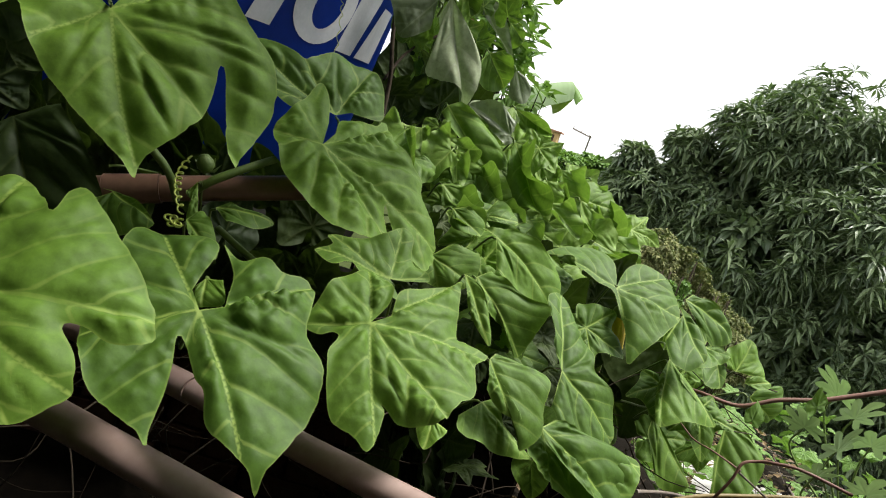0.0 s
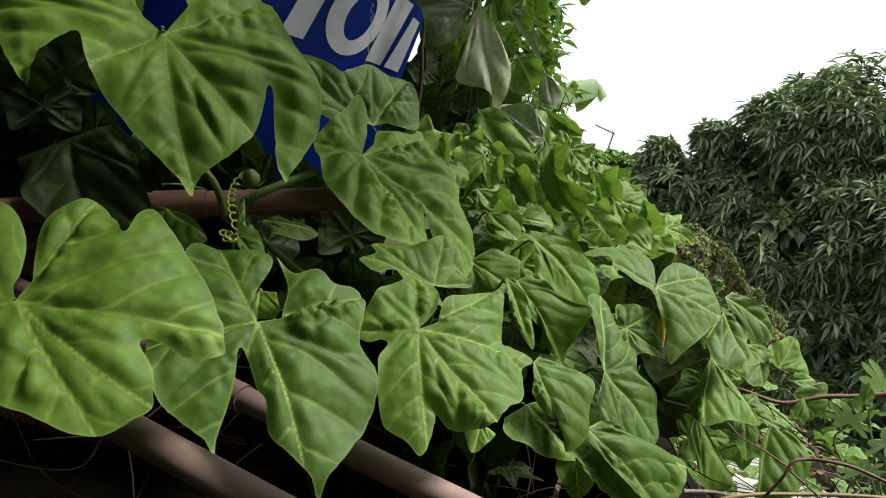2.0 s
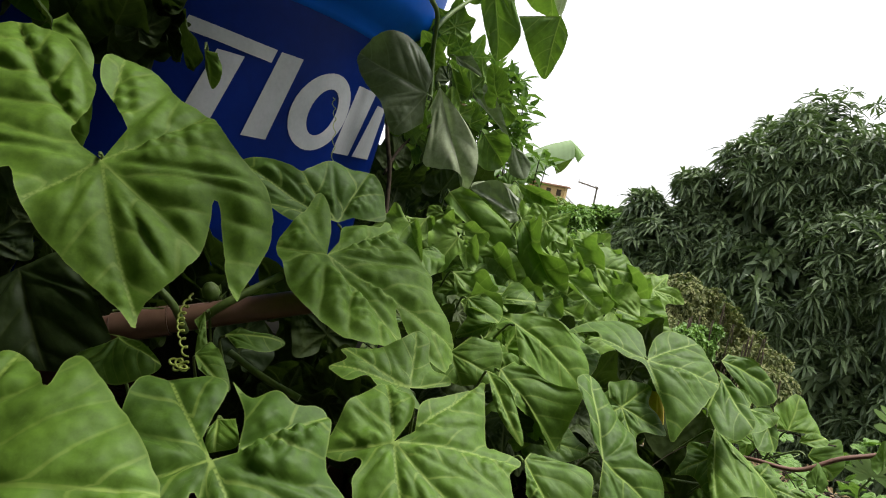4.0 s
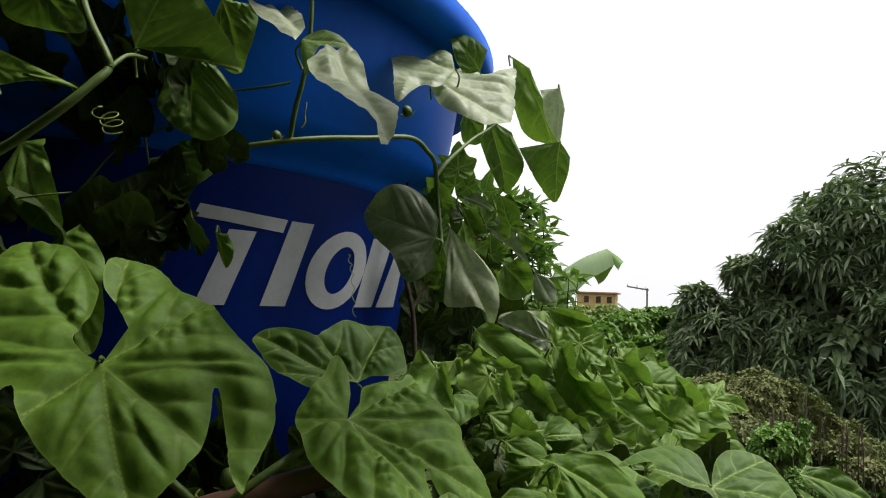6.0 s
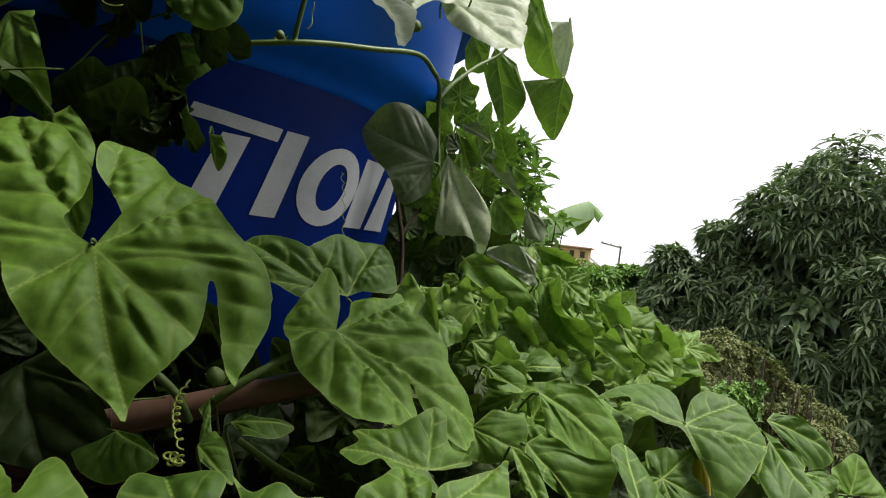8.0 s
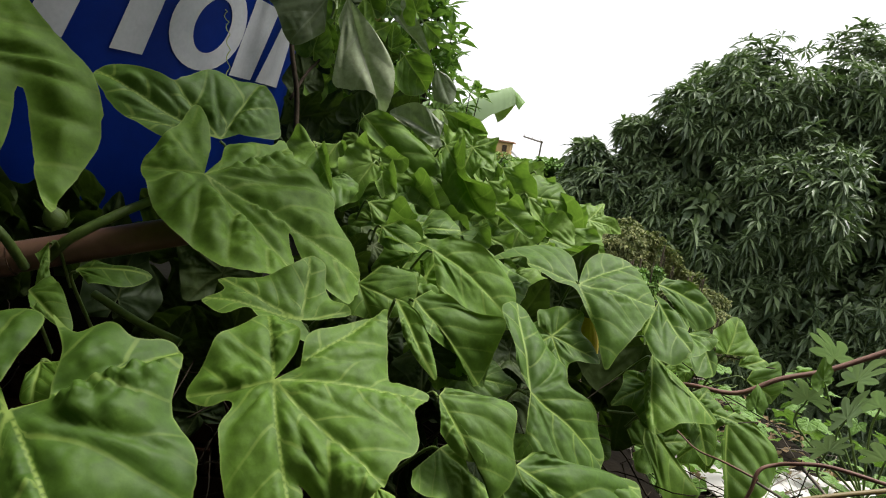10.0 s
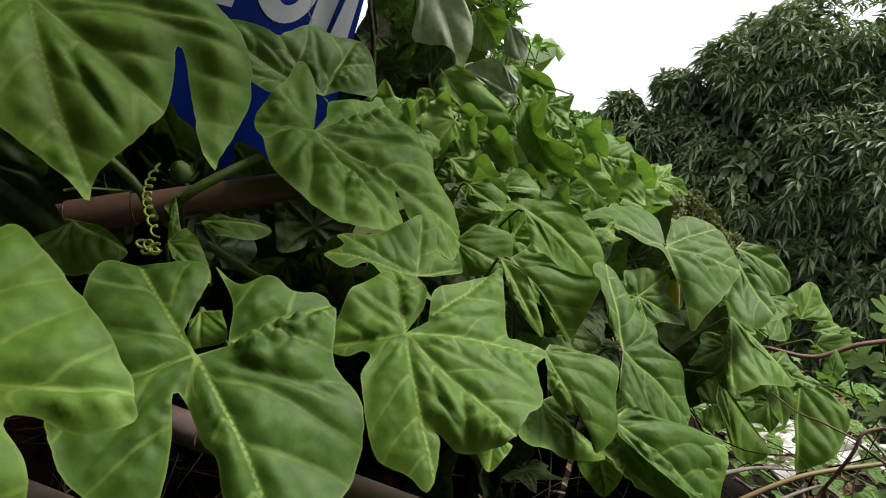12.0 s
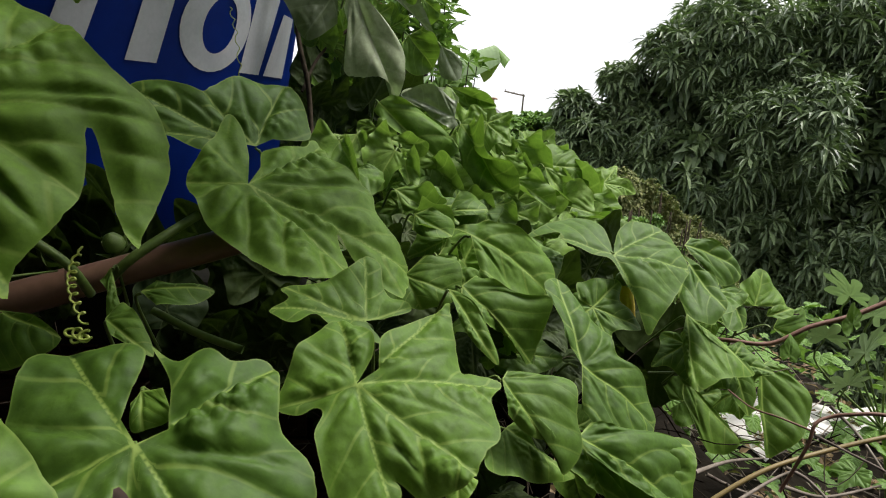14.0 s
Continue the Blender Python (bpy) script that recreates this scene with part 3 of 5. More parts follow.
leaf(vine, pose(0.350, 0.965, 1.122, -36, 9, -168), [(-147, 0.024), (-142, 0.056), (-129, 0.086), (-109, 0.106), (-85, 0.112), (-68, 0.116), (-50, 0.104), (-32, 0.102), (-11, 0.111), (-0, 0.124), (1, 0.104), (-1, 0.072), (5, 0.044), (56, 0.012), (105, 0.040), (120, 0.072), (133, 0.086), (123, 0.126), (149, 0.104), (176, 0.091), (193, 0.061), (199, 0.027)], 9, veins=(9, 3, 5, 17), puff=0.07, wave=0.03, cup=0.12, fold=0.12, arch=0.22)
leaf(vine, pose(0.495, 1.021, 1.099, -30, 17, -170), [(-172, 0.022), (-36, 0.027), (-14, 0.063), (0, 0.094), (19, 0.111), (34, 0.104), (49, 0.062)], 3)
leaf(vine, pose(0.494, 1.002, 1.019, -20, 24, -151), [(-22, 0.020), (19, 0.046), (7, 0.082), (0, 0.123), (25, 0.116), (47, 0.128), (54, 0.092), (63, 0.043)], 3)
leaf(vine, pose(0.529, 1.109, 1.107, -14, 40, -105), [(-59, 0.024), (-15, 0.087), (0, 0.125), (29, 0.094), (40, 0.066), (51, 0.034)], 2, cup=0.35, wave=0.08)
leaf(vine, pose(0.661, 1.083, 1.015, 63, 22, -8), [(-114, 0.024), (-62, 0.041), (-17, 0.059), (0, 0.072), (34, 0.061), (66, 0.062)], 3, cup=0.35, wave=0.08)
leaf(vine, pose(0.614, 1.123, 1.048, -36, 13, -178), [(-108, 0.025), (-17, 0.062), (0, 0.092), (19, 0.101), (29, 0.071)], 2, cup=0.35, wave=0.08)
leaf(briar, pose(0.682, 1.079, 0.999, 41, 64, -55), [(-62, 0.012), (-27, 0.031), (0, 0.053), (11, 0.047), (27, 0.024)], 2, cup=0.35, wave=0.08)
leaf(vine, pose(0.740, 1.138, 0.958, -45, 55, -138), [(-84, 0.024), (-57, 0.076), (-34, 0.080), (0, 0.077), (20, 0.044)], 3, cup=0.35, wave=0.08)
leaf(vine, pose(0.638, 1.006, 0.940, -49, 0, 170), [(-125, 0.017), (-77, 0.048), (-60, 0.086), (-31, 0.114), (0, 0.142), (5, 0.100), (13, 0.049)], 4)
leaf(vine, pose(0.515, 1.013, 0.916, -41, 30, -161), [(29, 0.029), (-2, 0.056), (0, 0.127), (24, 0.121), (33, 0.081), (50, 0.040)], 2)
leaf(vine, pose(0.270, 0.833, 1.003, -37, 32, -130), [(-153, 0.043), (-139, 0.116), (-125, 0.133), (-107, 0.095), (-80, 0.070), (-55, 0.055), (-35, 0.089), (-21, 0.110), (0, 0.126), (27, 0.112), (46, 0.089), (62, 0.055)], 8)
leaf(vine, pose(0.250, 0.759, 0.947, -27, 28, -117), [(-67, 0.030), (-36, 0.077), (-29, 0.174), (0, 0.158), (11, 0.115), (24, 0.060), (40, 0.019)], 3)
leaf(vine, pose(0.152, 0.747, 1.022, -37, 16, -149), [(-114, 0.013), (-69, 0.049), (-58, 0.082), (-32, 0.089), (-17, 0.110), (0, 0.115), (-8, 0.089), (6, 0.066), (28, 0.039)], 5)
leaf(vine, pose(0.163, 0.752, 0.962, -23, 22, -125), [(-70, 0.018), (2, 0.053), (0, 0.091), (28, 0.066), (82, 0.058), (100, 0.042)], 2)
leaf(vine, pose(0.262, 0.785, 0.939, -25, 24, -125), [(-58, 0.014), (-59, 0.033), (-45, 0.070), (-35, 0.113), (-33, 0.156), (-18, 0.151), (0, 0.159), (15, 0.143), (27, 0.103), (43, 0.080), (61, 0.065), (81, 0.050), (102, 0.027)], 6, veins=(6, 4, 9), puff=0.16, wave=0.05, cup=0.05, fold=0.1, arch=0.1)
leaf(vine, pose(0.518, 1.081, 1.012, -83, -6, -178), [(127, 0.018), (68, 0.058), (71, 0.111), (45, 0.112), (22, 0.108), (4, 0.143), (0, 0.186), (-12, 0.166), (-20, 0.127), (-31, 0.081), (-50, 0.035), (-127, 0.012)], 6, veins=(6, 2), puff=0.06, wave=0.04, cup=0.05, fold=0.0, arch=0.02, mat=shaded_leaf)
leaf(vine, pose(0.096, 0.657, 0.966, -41, 5, 172), [(-71, 0.013), (-64, 0.021), (0, 0.035), (46, 0.021), (72, 0.011)], 2)
leaf(tank_vine, pose(-0.064, 1.168, 1.472, 88, -68, 6), [(-114, 0.052), (-83, 0.093), (-43, 0.083), (-18, 0.119), (0, 0.139), (27, 0.125), (47, 0.089), (78, 0.034)], 4, puff=0.04, cup=0.15, wave=0.06, mat=faint_sheen_leaf)
leaf(vine, pose(0.049, 0.910, 1.091, -48, 25, -171), [(-109, 0.036), (-81, 0.073), (-39, 0.076), (0, 0.049), (54, 0.045), (99, 0.036)], 3, puff=0.08, cup=0.3, wave=0.09)
leaf(vine, pose(0.139, 0.956, 1.137, -24, 41, -128), [(-183, 0.026), (-70, 0.030), (-34, 0.077), (-21, 0.117), (0, 0.138), (12, 0.130), (33, 0.101), (52, 0.060)], 4, puff=0.08, cup=0.3, wave=0.09)
leaf(vine, pose(0.121, 0.881, 1.086, -31, 30, -144), [(-87, 0.027), (-37, 0.071), (-34, 0.115), (0, 0.119), (-4, 0.085), (15, 0.060), (54, 0.032)], 3, puff=0.08, cup=0.3, wave=0.09)
leaf(tank_vine, pose(-0.043, 1.224, 1.809, 31, -30, 48), [(44, 0.059), (30, 0.084), (3, 0.110), (0, 0.172), (-40, 0.121), (-94, 0.175), (-96, 0.139), (-84, 0.089), (-100, 0.077), (-116, 0.036)], 3, veins=(3,), puff=0.08, wave=0.06, cup=0.05, fold=0.12, arch=0.15, mat=sheen_leaf)
leaf(tank_vine, pose(-0.081, 1.246, 1.790, -31, 26, -130), [(-103, 0.044), (-91, 0.107), (-73, 0.138), (-87, 0.243), (-51, 0.163), (-0, 0.186), (14, 0.181), (22, 0.154), (34, 0.111), (57, 0.057), (139, 0.019)], 5, veins=(5,), puff=0.08, wave=0.06, cup=0.05, fold=0.1, arch=0.15, mat=sheen_leaf)
leaf(tank_vine, pose(0.002, 1.303, 1.829, 96, -37, 0), [(-71, 0.032), (-28, 0.057), (0, 0.099), (22, 0.075), (55, 0.045)], 2, cup=0.12, wave=0.07)
leaf(tank_vine, pose(0.069, 1.490, 1.932, -96, 32, -179), [(-26, 0.048), (-8, 0.109), (-2, 0.167), (0, 0.227), (18, 0.178), (27, 0.115)], 3, cup=0.12, wave=0.07)
leaf(tank_vine, pose(0.181, 1.484, 1.858, -95, 3, -176), [(-13, 0.051), (0, 0.117), (28, 0.073), (86, 0.046)], 1, mat=sheen_leaf, puff=0.04, cup=0.12, wave=0.07)
leaf(tank_vine, pose(0.188, 1.535, 1.746, -95, -3, -176), [(-38, 0.046), (-13, 0.100), (0, 0.142), (45, 0.096), (76, 0.098)], 2, cup=0.12, wave=0.07)
leaf(tank_vine, pose(0.020, 1.528, 1.799, -95, 15, -177), [(-45, 0.063), (-23, 0.141), (0, 0.182), (11, 0.128), (33, 0.062)], 2, cup=0.12, wave=0.07)
leaf(tank_vine, pose(-0.035, 1.522, 1.824, -96, 25, -178), [(-42, 0.048), (0, 0.089), (28, 0.084), (45, 0.043)], 1, cup=0.12, wave=0.07)
leaf(tank_vine, pose(-0.185, 0.894, 1.705, -43, 9, -159), [(-137, 0.022), (-43, 0.042), (-15, 0.108), (-13, 0.172), (-11, 0.206), (-4, 0.270), (0, 0.290), (-1, 0.246), (0, 0.228), (5, 0.199), (13, 0.155), (23, 0.110), (43, 0.070), (70, 0.033), (135, 0.017)], 6, veins=(6,), puff=0.09, wave=0.06, cup=0.0, fold=0.14, arch=-0.08, mat=sheen_leaf)
leaf(tank_vine, pose(-0.245, 0.914, 1.733, 39, -10, 26), [(27, 0.024), (10, 0.108), (4, 0.195), (0, 0.265), (-6, 0.248), (-15, 0.169), (-32, 0.112), (-41, 0.074), (-80, 0.025), (-150, 0.023)], 3, veins=(3,), puff=0.09, wave=0.06, cup=0.05, fold=0.12, arch=0.1, mat=sheen_leaf)
leaf(tank_vine, pose(-0.238, 0.902, 1.724, 1, 53, -82), [(-58, 0.011), (-30, 0.043), (0, 0.074), (14, 0.046), (40, 0.034), (72, 0.059), (80, 0.069), (89, 0.027)], 2, veins=(2,), puff=0.06, wave=0.05, arch=0.1)
leaf(tank_vine, pose(-0.295, 0.598, 1.588, -121, 80, 154), [(-114, 0.056), (-78, 0.082), (-45, 0.077), (-19, 0.082), (0, 0.091), (-12, 0.068), (-13, 0.031)], 4)
leaf(tank_vine, pose(-0.370, 0.516, 1.542, -111, 76, 164), [(-87, 0.014), (-12, 0.036), (0, 0.070), (4, 0.043), (62, 0.021)], 2)
leaf(tank_vine, pose(-0.492, 0.714, 1.707, -97, 43, 180), [(-76, 0.029), (-14, 0.057), (0, 0.064), (33, 0.046), (91, 0.050), (131, 0.052)], 2)
leaf(tank_vine, pose(-0.507, 0.798, 1.423, -69, 22, -169), [(-114, 0.032), (-48, 0.065), (-16, 0.121), (0, 0.154), (19, 0.095), (63, 0.040)], 3)
leaf(tank_vine, pose(-0.567, 0.803, 1.544, -71, 27, -168), [(-80, 0.028), (-18, 0.080), (0, 0.124), (16, 0.105), (52, 0.054)], 2)
leaf(tank_vine, pose(-0.387, 0.854, 1.684, -81, 11, -175), [(-68, 0.040), (-42, 0.094), (-22, 0.126), (0, 0.117), (31, 0.081), (69, 0.033)], 3)
leaf(tank_vine, pose(-0.476, 1.006, 1.606, -82, 28, -172), [(-57, 0.045), (-35, 0.080), (0, 0.084), (15, 0.039)], 2)
leaf(tank_vine, pose(-0.314, 0.805, 1.738, -95, 16, -177), [(-65, 0.037), (-42, 0.052), (0, 0.089), (19, 0.079), (41, 0.032)], 2)
leaf(tank_vine, pose(-0.514, 0.817, 1.120, -50, 33, -164), [(-87, 0.061), (-43, 0.116), (-23, 0.161), (0, 0.141), (33, 0.103), (88, 0.068)], 3, mat=shaded_leaf)
leaf(tank_vine, pose(-0.405, 1.024, 1.457, -95, 18, -177), [(-69, 0.021), (-27, 0.043), (0, 0.059), (6, 0.027)], 2)
leaf(vine, pose(-0.314, 0.684, 1.103, -7, 29, -123), [(-187, 0.019), (-14, 0.029), (0, 0.072), (25, 0.067), (63, 0.054), (123, 0.044)], 2)
leaf(vine, pose(-0.244, 0.723, 1.084, -13, 30, -132), [(-104, 0.024), (-36, 0.032), (0, 0.060), (23, 0.025)], 2)
leaf(vine, pose(-0.234, 0.787, 1.094, 15, 40, -80), [(-29, 0.019), (0, 0.070), (24, 0.057), (49, 0.031)], 1)
leaf(vine, pose(-0.266, 0.796, 1.116, -37, 22, -168), [(14, 0.064), (0, 0.090), (1, 0.053), (50, 0.017)], 1)
leaf(vine, pose(-0.174, 0.608, 1.069, -26, 16, -168), [(-72, 0.018), (-30, 0.041), (0, 0.037), (18, 0.033), (43, 0.012)], 2)
leaf(vine, pose(0.153, 1.334, 1.288, 46, -59, 35), [(-145, 0.016), (-89, 0.024), (-16, 0.052), (-8, 0.081), (0, 0.113), (24, 0.080), (74, 0.032)], 4, mat=faint_sheen_leaf, cup=0.3, wave=0.08)
leaf(vine, pose(0.009, 1.310, 1.305, -65, 46, -166), [(-79, 0.028), (-36, 0.088), (-24, 0.139), (-15, 0.181), (0, 0.214), (-3, 0.156), (1, 0.096), (19, 0.052), (77, 0.018)], 4, puff=0.05, cup=0.3, wave=0.1)
leaf(vine, pose(0.130, 1.140, 1.142, 14, 58, -80), [(-57, 0.038), (-28, 0.057), (0, 0.067), (13, 0.045), (53, 0.014)], 2, puff=0.05, cup=0.3, wave=0.1)
leaf(vine, pose(0.069, 1.062, 1.144, -33, 49, -137), [(-54, 0.028), (-27, 0.058), (0, 0.064), (30, 0.044), (69, 0.024)], 2, puff=0.05, cup=0.3, wave=0.1)
leaf(tank_vine, pose(-0.049, 1.318, 1.509, -84, 23, -173), [(-24, 0.030), (-24, 0.090), (-20, 0.144), (-11, 0.184), (0, 0.222), (0, 0.176), (25, 0.156), (22, 0.094), (39, 0.043)], 4, mat=sheen_leaf, puff=0.05, cup=0.18, wave=0.07)
leaf(tank_vine, pose(0.065, 1.504, 1.447, -84, 42, -172), [(-78, 0.034), (-32, 0.064), (0, 0.085), (27, 0.084), (55, 0.063), (79, 0.025)], 2, puff=0.05, cup=0.3, wave=0.1, fold=0.15, curl=0.8)
leaf(tank_vine, pose(0.136, 1.511, 1.432, -85, 32, -173), [(-40, 0.031), (-23, 0.062), (0, 0.078), (27, 0.064), (45, 0.028)], 2, mat=faint_sheen_leaf, puff=0.05, cup=0.18, wave=0.07)
leaf(tank_vine, pose(0.019, 1.542, 1.552, -84, 45, -171), [(-70, 0.031), (-17, 0.086), (0, 0.153), (1, 0.094), (37, 0.023)], 2, mat=faint_sheen_leaf, puff=0.05, cup=0.18, wave=0.07)
leaf(tank_vine, pose(-0.031, 1.433, 1.594, -78, 68, -165), [(-37, 0.035), (0, 0.070), (12, 0.035), (53, 0.016)], 1, mat=faint_sheen_leaf, puff=0.05, cup=0.18, wave=0.07)
leaf(tank_vine, pose(-0.038, 1.484, 1.578, -85, 28, -173), [(-47, 0.031), (-22, 0.067), (0, 0.079), (16, 0.056)], 2, puff=0.05, cup=0.3, wave=0.1, fold=0.15, curl=0.8)
leaf(tank_vine, pose(0.097, 1.650, 1.546, -84, 55, -171), [(-49, 0.029), (0, 0.055), (31, 0.061), (54, 0.033)], 1, puff=0.05, cup=0.3, wave=0.1, fold=0.15, curl=0.8)
leaf(vine, pose(0.172, 1.571, 1.351, -78, 70, -164), [(-22, 0.031), (-10, 0.079), (0, 0.110), (15, 0.077), (55, 0.043)], 2, puff=0.05, cup=0.3, wave=0.1, fold=0.15, curl=0.8)
leaf(tank_vine, pose(-0.139, 1.542, 1.381, -85, 28, -173), [(-74, 0.031), (-33, 0.060), (0, 0.070), (33, 0.042)], 2, puff=0.05, cup=0.3, wave=0.1)
leaf(vine, pose(0.039, 1.194, 1.229, -59, -18, 161), [(-95, 0.020), (-53, 0.041), (-18, 0.063), (0, 0.080), (22, 0.064), (61, 0.053), (108, 0.052), (137, 0.043)], 3, puff=0.06, cup=0.2, wave=0.1, curl=0.9, mat=lit_leaf)
leaf(vine, pose(0.050, 1.225, 1.233, -59, 18, -178), [(-61, 0.025), (-22, 0.055), (0, 0.087), (15, 0.053), (44, 0.022)], 2, puff=0.06, cup=0.2, wave=0.1, curl=0.9, mat=lit_leaf)
leaf(vine, pose(0.027, 1.261, 1.243, -14, 60, -102), [(-123, 0.008), (-24, 0.034), (0, 0.069), (18, 0.072), (34, 0.039)], 2, puff=0.06, cup=0.2, wave=0.1, curl=0.9, mat=lit_leaf)
leaf(vine, pose(0.088, 1.269, 1.220, -46, 38, -158), [(-29, 0.035), (-12, 0.077), (0, 0.113), (16, 0.097), (33, 0.067), (58, 0.035)], 2, puff=0.06, cup=0.2, wave=0.1, curl=0.9, mat=lit_leaf)
leaf(vine, pose(0.041, 1.160, 1.169, -25, 45, -133), [(-52, 0.031), (-22, 0.064), (0, 0.098), (17, 0.066), (41, 0.037)], 2, puff=0.06, cup=0.2, wave=0.1, curl=0.9, mat=lit_leaf)
leaf(vine, pose(0.166, 1.334, 1.276, -63, 32, -173), [(-56, 0.024), (-13, 0.055), (4, 0.101), (-11, 0.134), (0, 0.187), (11, 0.152), (29, 0.136), (29, 0.083), (50, 0.031)], 4, puff=0.04, cup=0.1, wave=0.1, curl=1.6)
leaf(vine, pose(0.228, 1.410, 1.281, -62, 35, -171), [(-56, 0.035), (-24, 0.065), (0, 0.097), (18, 0.093), (37, 0.054)], 2, puff=0.06, cup=0.2, wave=0.1, curl=0.9, mat=lit_leaf)
leaf(vine, pose(0.260, 1.351, 1.222, -64, 30, -174), [(-69, 0.034), (-21, 0.056), (0, 0.070), (26, 0.045)], 2, puff=0.06, cup=0.2, wave=0.1, curl=0.9, mat=lit_leaf)
leaf(vine, pose(0.328, 1.539, 1.268, -52, 53, -143), [(-10, 0.041), (-3, 0.082), (0, 0.107), (16, 0.067), (61, 0.034)], 2, puff=0.06, cup=0.2, wave=0.1, curl=0.9, mat=lit_leaf)
leaf(vine, pose(0.298, 1.436, 1.251, -59, 29, -162), [(-68, 0.036), (-28, 0.076), (-14, 0.127), (0, 0.129), (9, 0.082), (24, 0.045)], 3, puff=0.06, cup=0.2, wave=0.1, curl=0.9, mat=lit_leaf)
leaf(vine, pose(0.271, 1.299, 1.182, -41, 45, -150), [(-57, 0.037), (-24, 0.074), (0, 0.097), (13, 0.063), (46, 0.027)], 2, puff=0.06, cup=0.2, wave=0.1, curl=0.9, mat=lit_leaf)
leaf(vine, pose(0.350, 1.377, 1.203, -59, 28, -163), [(-54, 0.027), (-20, 0.076), (0, 0.093), (21, 0.055)], 2, puff=0.06, cup=0.2, wave=0.1, curl=0.9, mat=lit_leaf)
leaf(vine, pose(0.381, 1.466, 1.248, -59, 31, -161), [(-41, 0.033), (-15, 0.067), (-8, 0.119), (0, 0.180), (13, 0.135), (21, 0.072)], 3, puff=0.06, cup=0.2, wave=0.1, curl=0.9, mat=lit_leaf)
leaf(vine, pose(0.455, 1.442, 1.184, -58, 34, -169), [(-83, 0.037), (0, 0.068), (29, 0.046)], 1, puff=0.06, cup=0.2, wave=0.1, curl=0.9, mat=lit_leaf)
leaf(vine, pose(0.437, 1.374, 1.149, -34, 52, -130), [(-36, 0.049), (-20, 0.077), (0, 0.079), (25, 0.044)], 2, puff=0.06, cup=0.2, wave=0.1, curl=0.9, mat=lit_leaf)
leaf(vine, pose(0.146, 1.202, 1.141, -14, 50, -118), [(-66, 0.044), (-25, 0.065), (0, 0.075), (19, 0.035), (122, 0.017)], 2, puff=0.06, cup=0.2, wave=0.1, curl=0.9, mat=lit_leaf)
leaf(vine, pose(0.209, 1.196, 1.149, -49, 16, -176), [(-69, 0.038), (-36, 0.059), (0, 0.053), (23, 0.029)], 2, puff=0.06, cup=0.2, wave=0.1, curl=0.9, mat=lit_leaf)
leaf(vine, pose(0.255, 1.208, 1.133, -26, 46, -134), [(-38, 0.044), (0, 0.046), (46, 0.031)], 1, puff=0.06, cup=0.2, wave=0.1, curl=0.9, mat=lit_leaf)
leaf(vine, pose(0.058, 1.088, 1.134, -27, 42, -137), [(-66, 0.030), (-44, 0.070), (-20, 0.076), (0, 0.057), (24, 0.032)], 3, puff=0.06, cup=0.2, wave=0.1, curl=0.9, mat=lit_leaf)
leaf(vine, pose(0.102, 1.011, 1.093, -48, 20, -173), [(-132, 0.034), (-60, 0.032), (0, 0.061), (25, 0.052), (62, 0.024)], 2, puff=0.06, cup=0.2, wave=0.1, curl=0.9, mat=lit_leaf)
leaf(tank_vine, pose(0.061, 1.461, 1.323, -62, 37, -170), [(-44, 0.046), (-31, 0.090), (-16, 0.163), (0, 0.211), (13, 0.136), (28, 0.064)], 3, puff=0.06, cup=0.2, wave=0.06)
leaf(tank_vine, pose(0.168, 1.408, 1.284, 39, -61, 40), [(-13, 0.041), (0, 0.117), (12, 0.122), (45, 0.080), (72, 0.043)], 1, mat=sheen_leaf, puff=0.05, cup=0.25, wave=0.06)
leaf(vine, pose(0.231, 1.596, 1.329, -68, 17, 179), [(-70, 0.042), (-30, 0.066), (0, 0.059), (19, 0.031)], 2, puff=0.06, cup=0.2, wave=0.1, curl=0.9, mat=lit_leaf)
leaf(vine, pose(0.201, 1.604, 1.347, -66, 28, -176), [(-42, 0.034), (0, 0.077), (29, 0.066)], 1, puff=0.06, cup=0.2, wave=0.1, curl=0.9, mat=lit_leaf)
leaf(vine, pose(-0.054, 1.168, 1.243, -51, 24, -171), [(-97, 0.013), (-21, 0.039), (0, 0.081), (21, 0.067), (58, 0.057), (114, 0.047), (166, 0.031)], 2, puff=0.06, cup=0.2, wave=0.1, curl=0.9, mat=lit_leaf)
leaf(vine, pose(-0.027, 1.228, 1.250, -60, -14, 164), [(-149, 0.008), (-100, 0.019), (-41, 0.051), (0, 0.047), (64, 0.038)], 3, puff=0.06, cup=0.2, wave=0.1, curl=0.9, mat=lit_leaf)
leaf(vine, pose(0.327, 1.285, 1.152, -57, -10, 164), [(-107, 0.035), (-70, 0.050), (0, 0.055), (49, 0.047)], 2, puff=0.06, cup=0.2, wave=0.1, curl=0.9, mat=lit_leaf)
leaf(vine, pose(0.383, 1.276, 1.139, -18, 56, -109), [(-6, 0.073), (0, 0.099), (23, 0.050), (103, 0.021)], 1, puff=0.06, cup=0.2, wave=0.1, curl=0.9, mat=lit_leaf)
leaf(vine, pose(0.183, 0.977, 1.076, -29, 7, -167), [(-118, 0.029), (-124, 0.041), (-165, 0.048), (-185, 0.084), (-203, 0.112), (-175, 0.115), (-145, 0.129), (-124, 0.133), (-106, 0.135), (-83, 0.099), (-45, 0.071), (-16, 0.099), (-0, 0.144), (7, 0.123), (15, 0.096), (28, 0.060), (48, 0.048), (88, 0.054), (127, 0.053), (170, 0.070), (189, 0.045)], 12, veins=(12, 8, 17, 5), puff=0.14, wave=0.05, cup=0.05, arch=0.12)
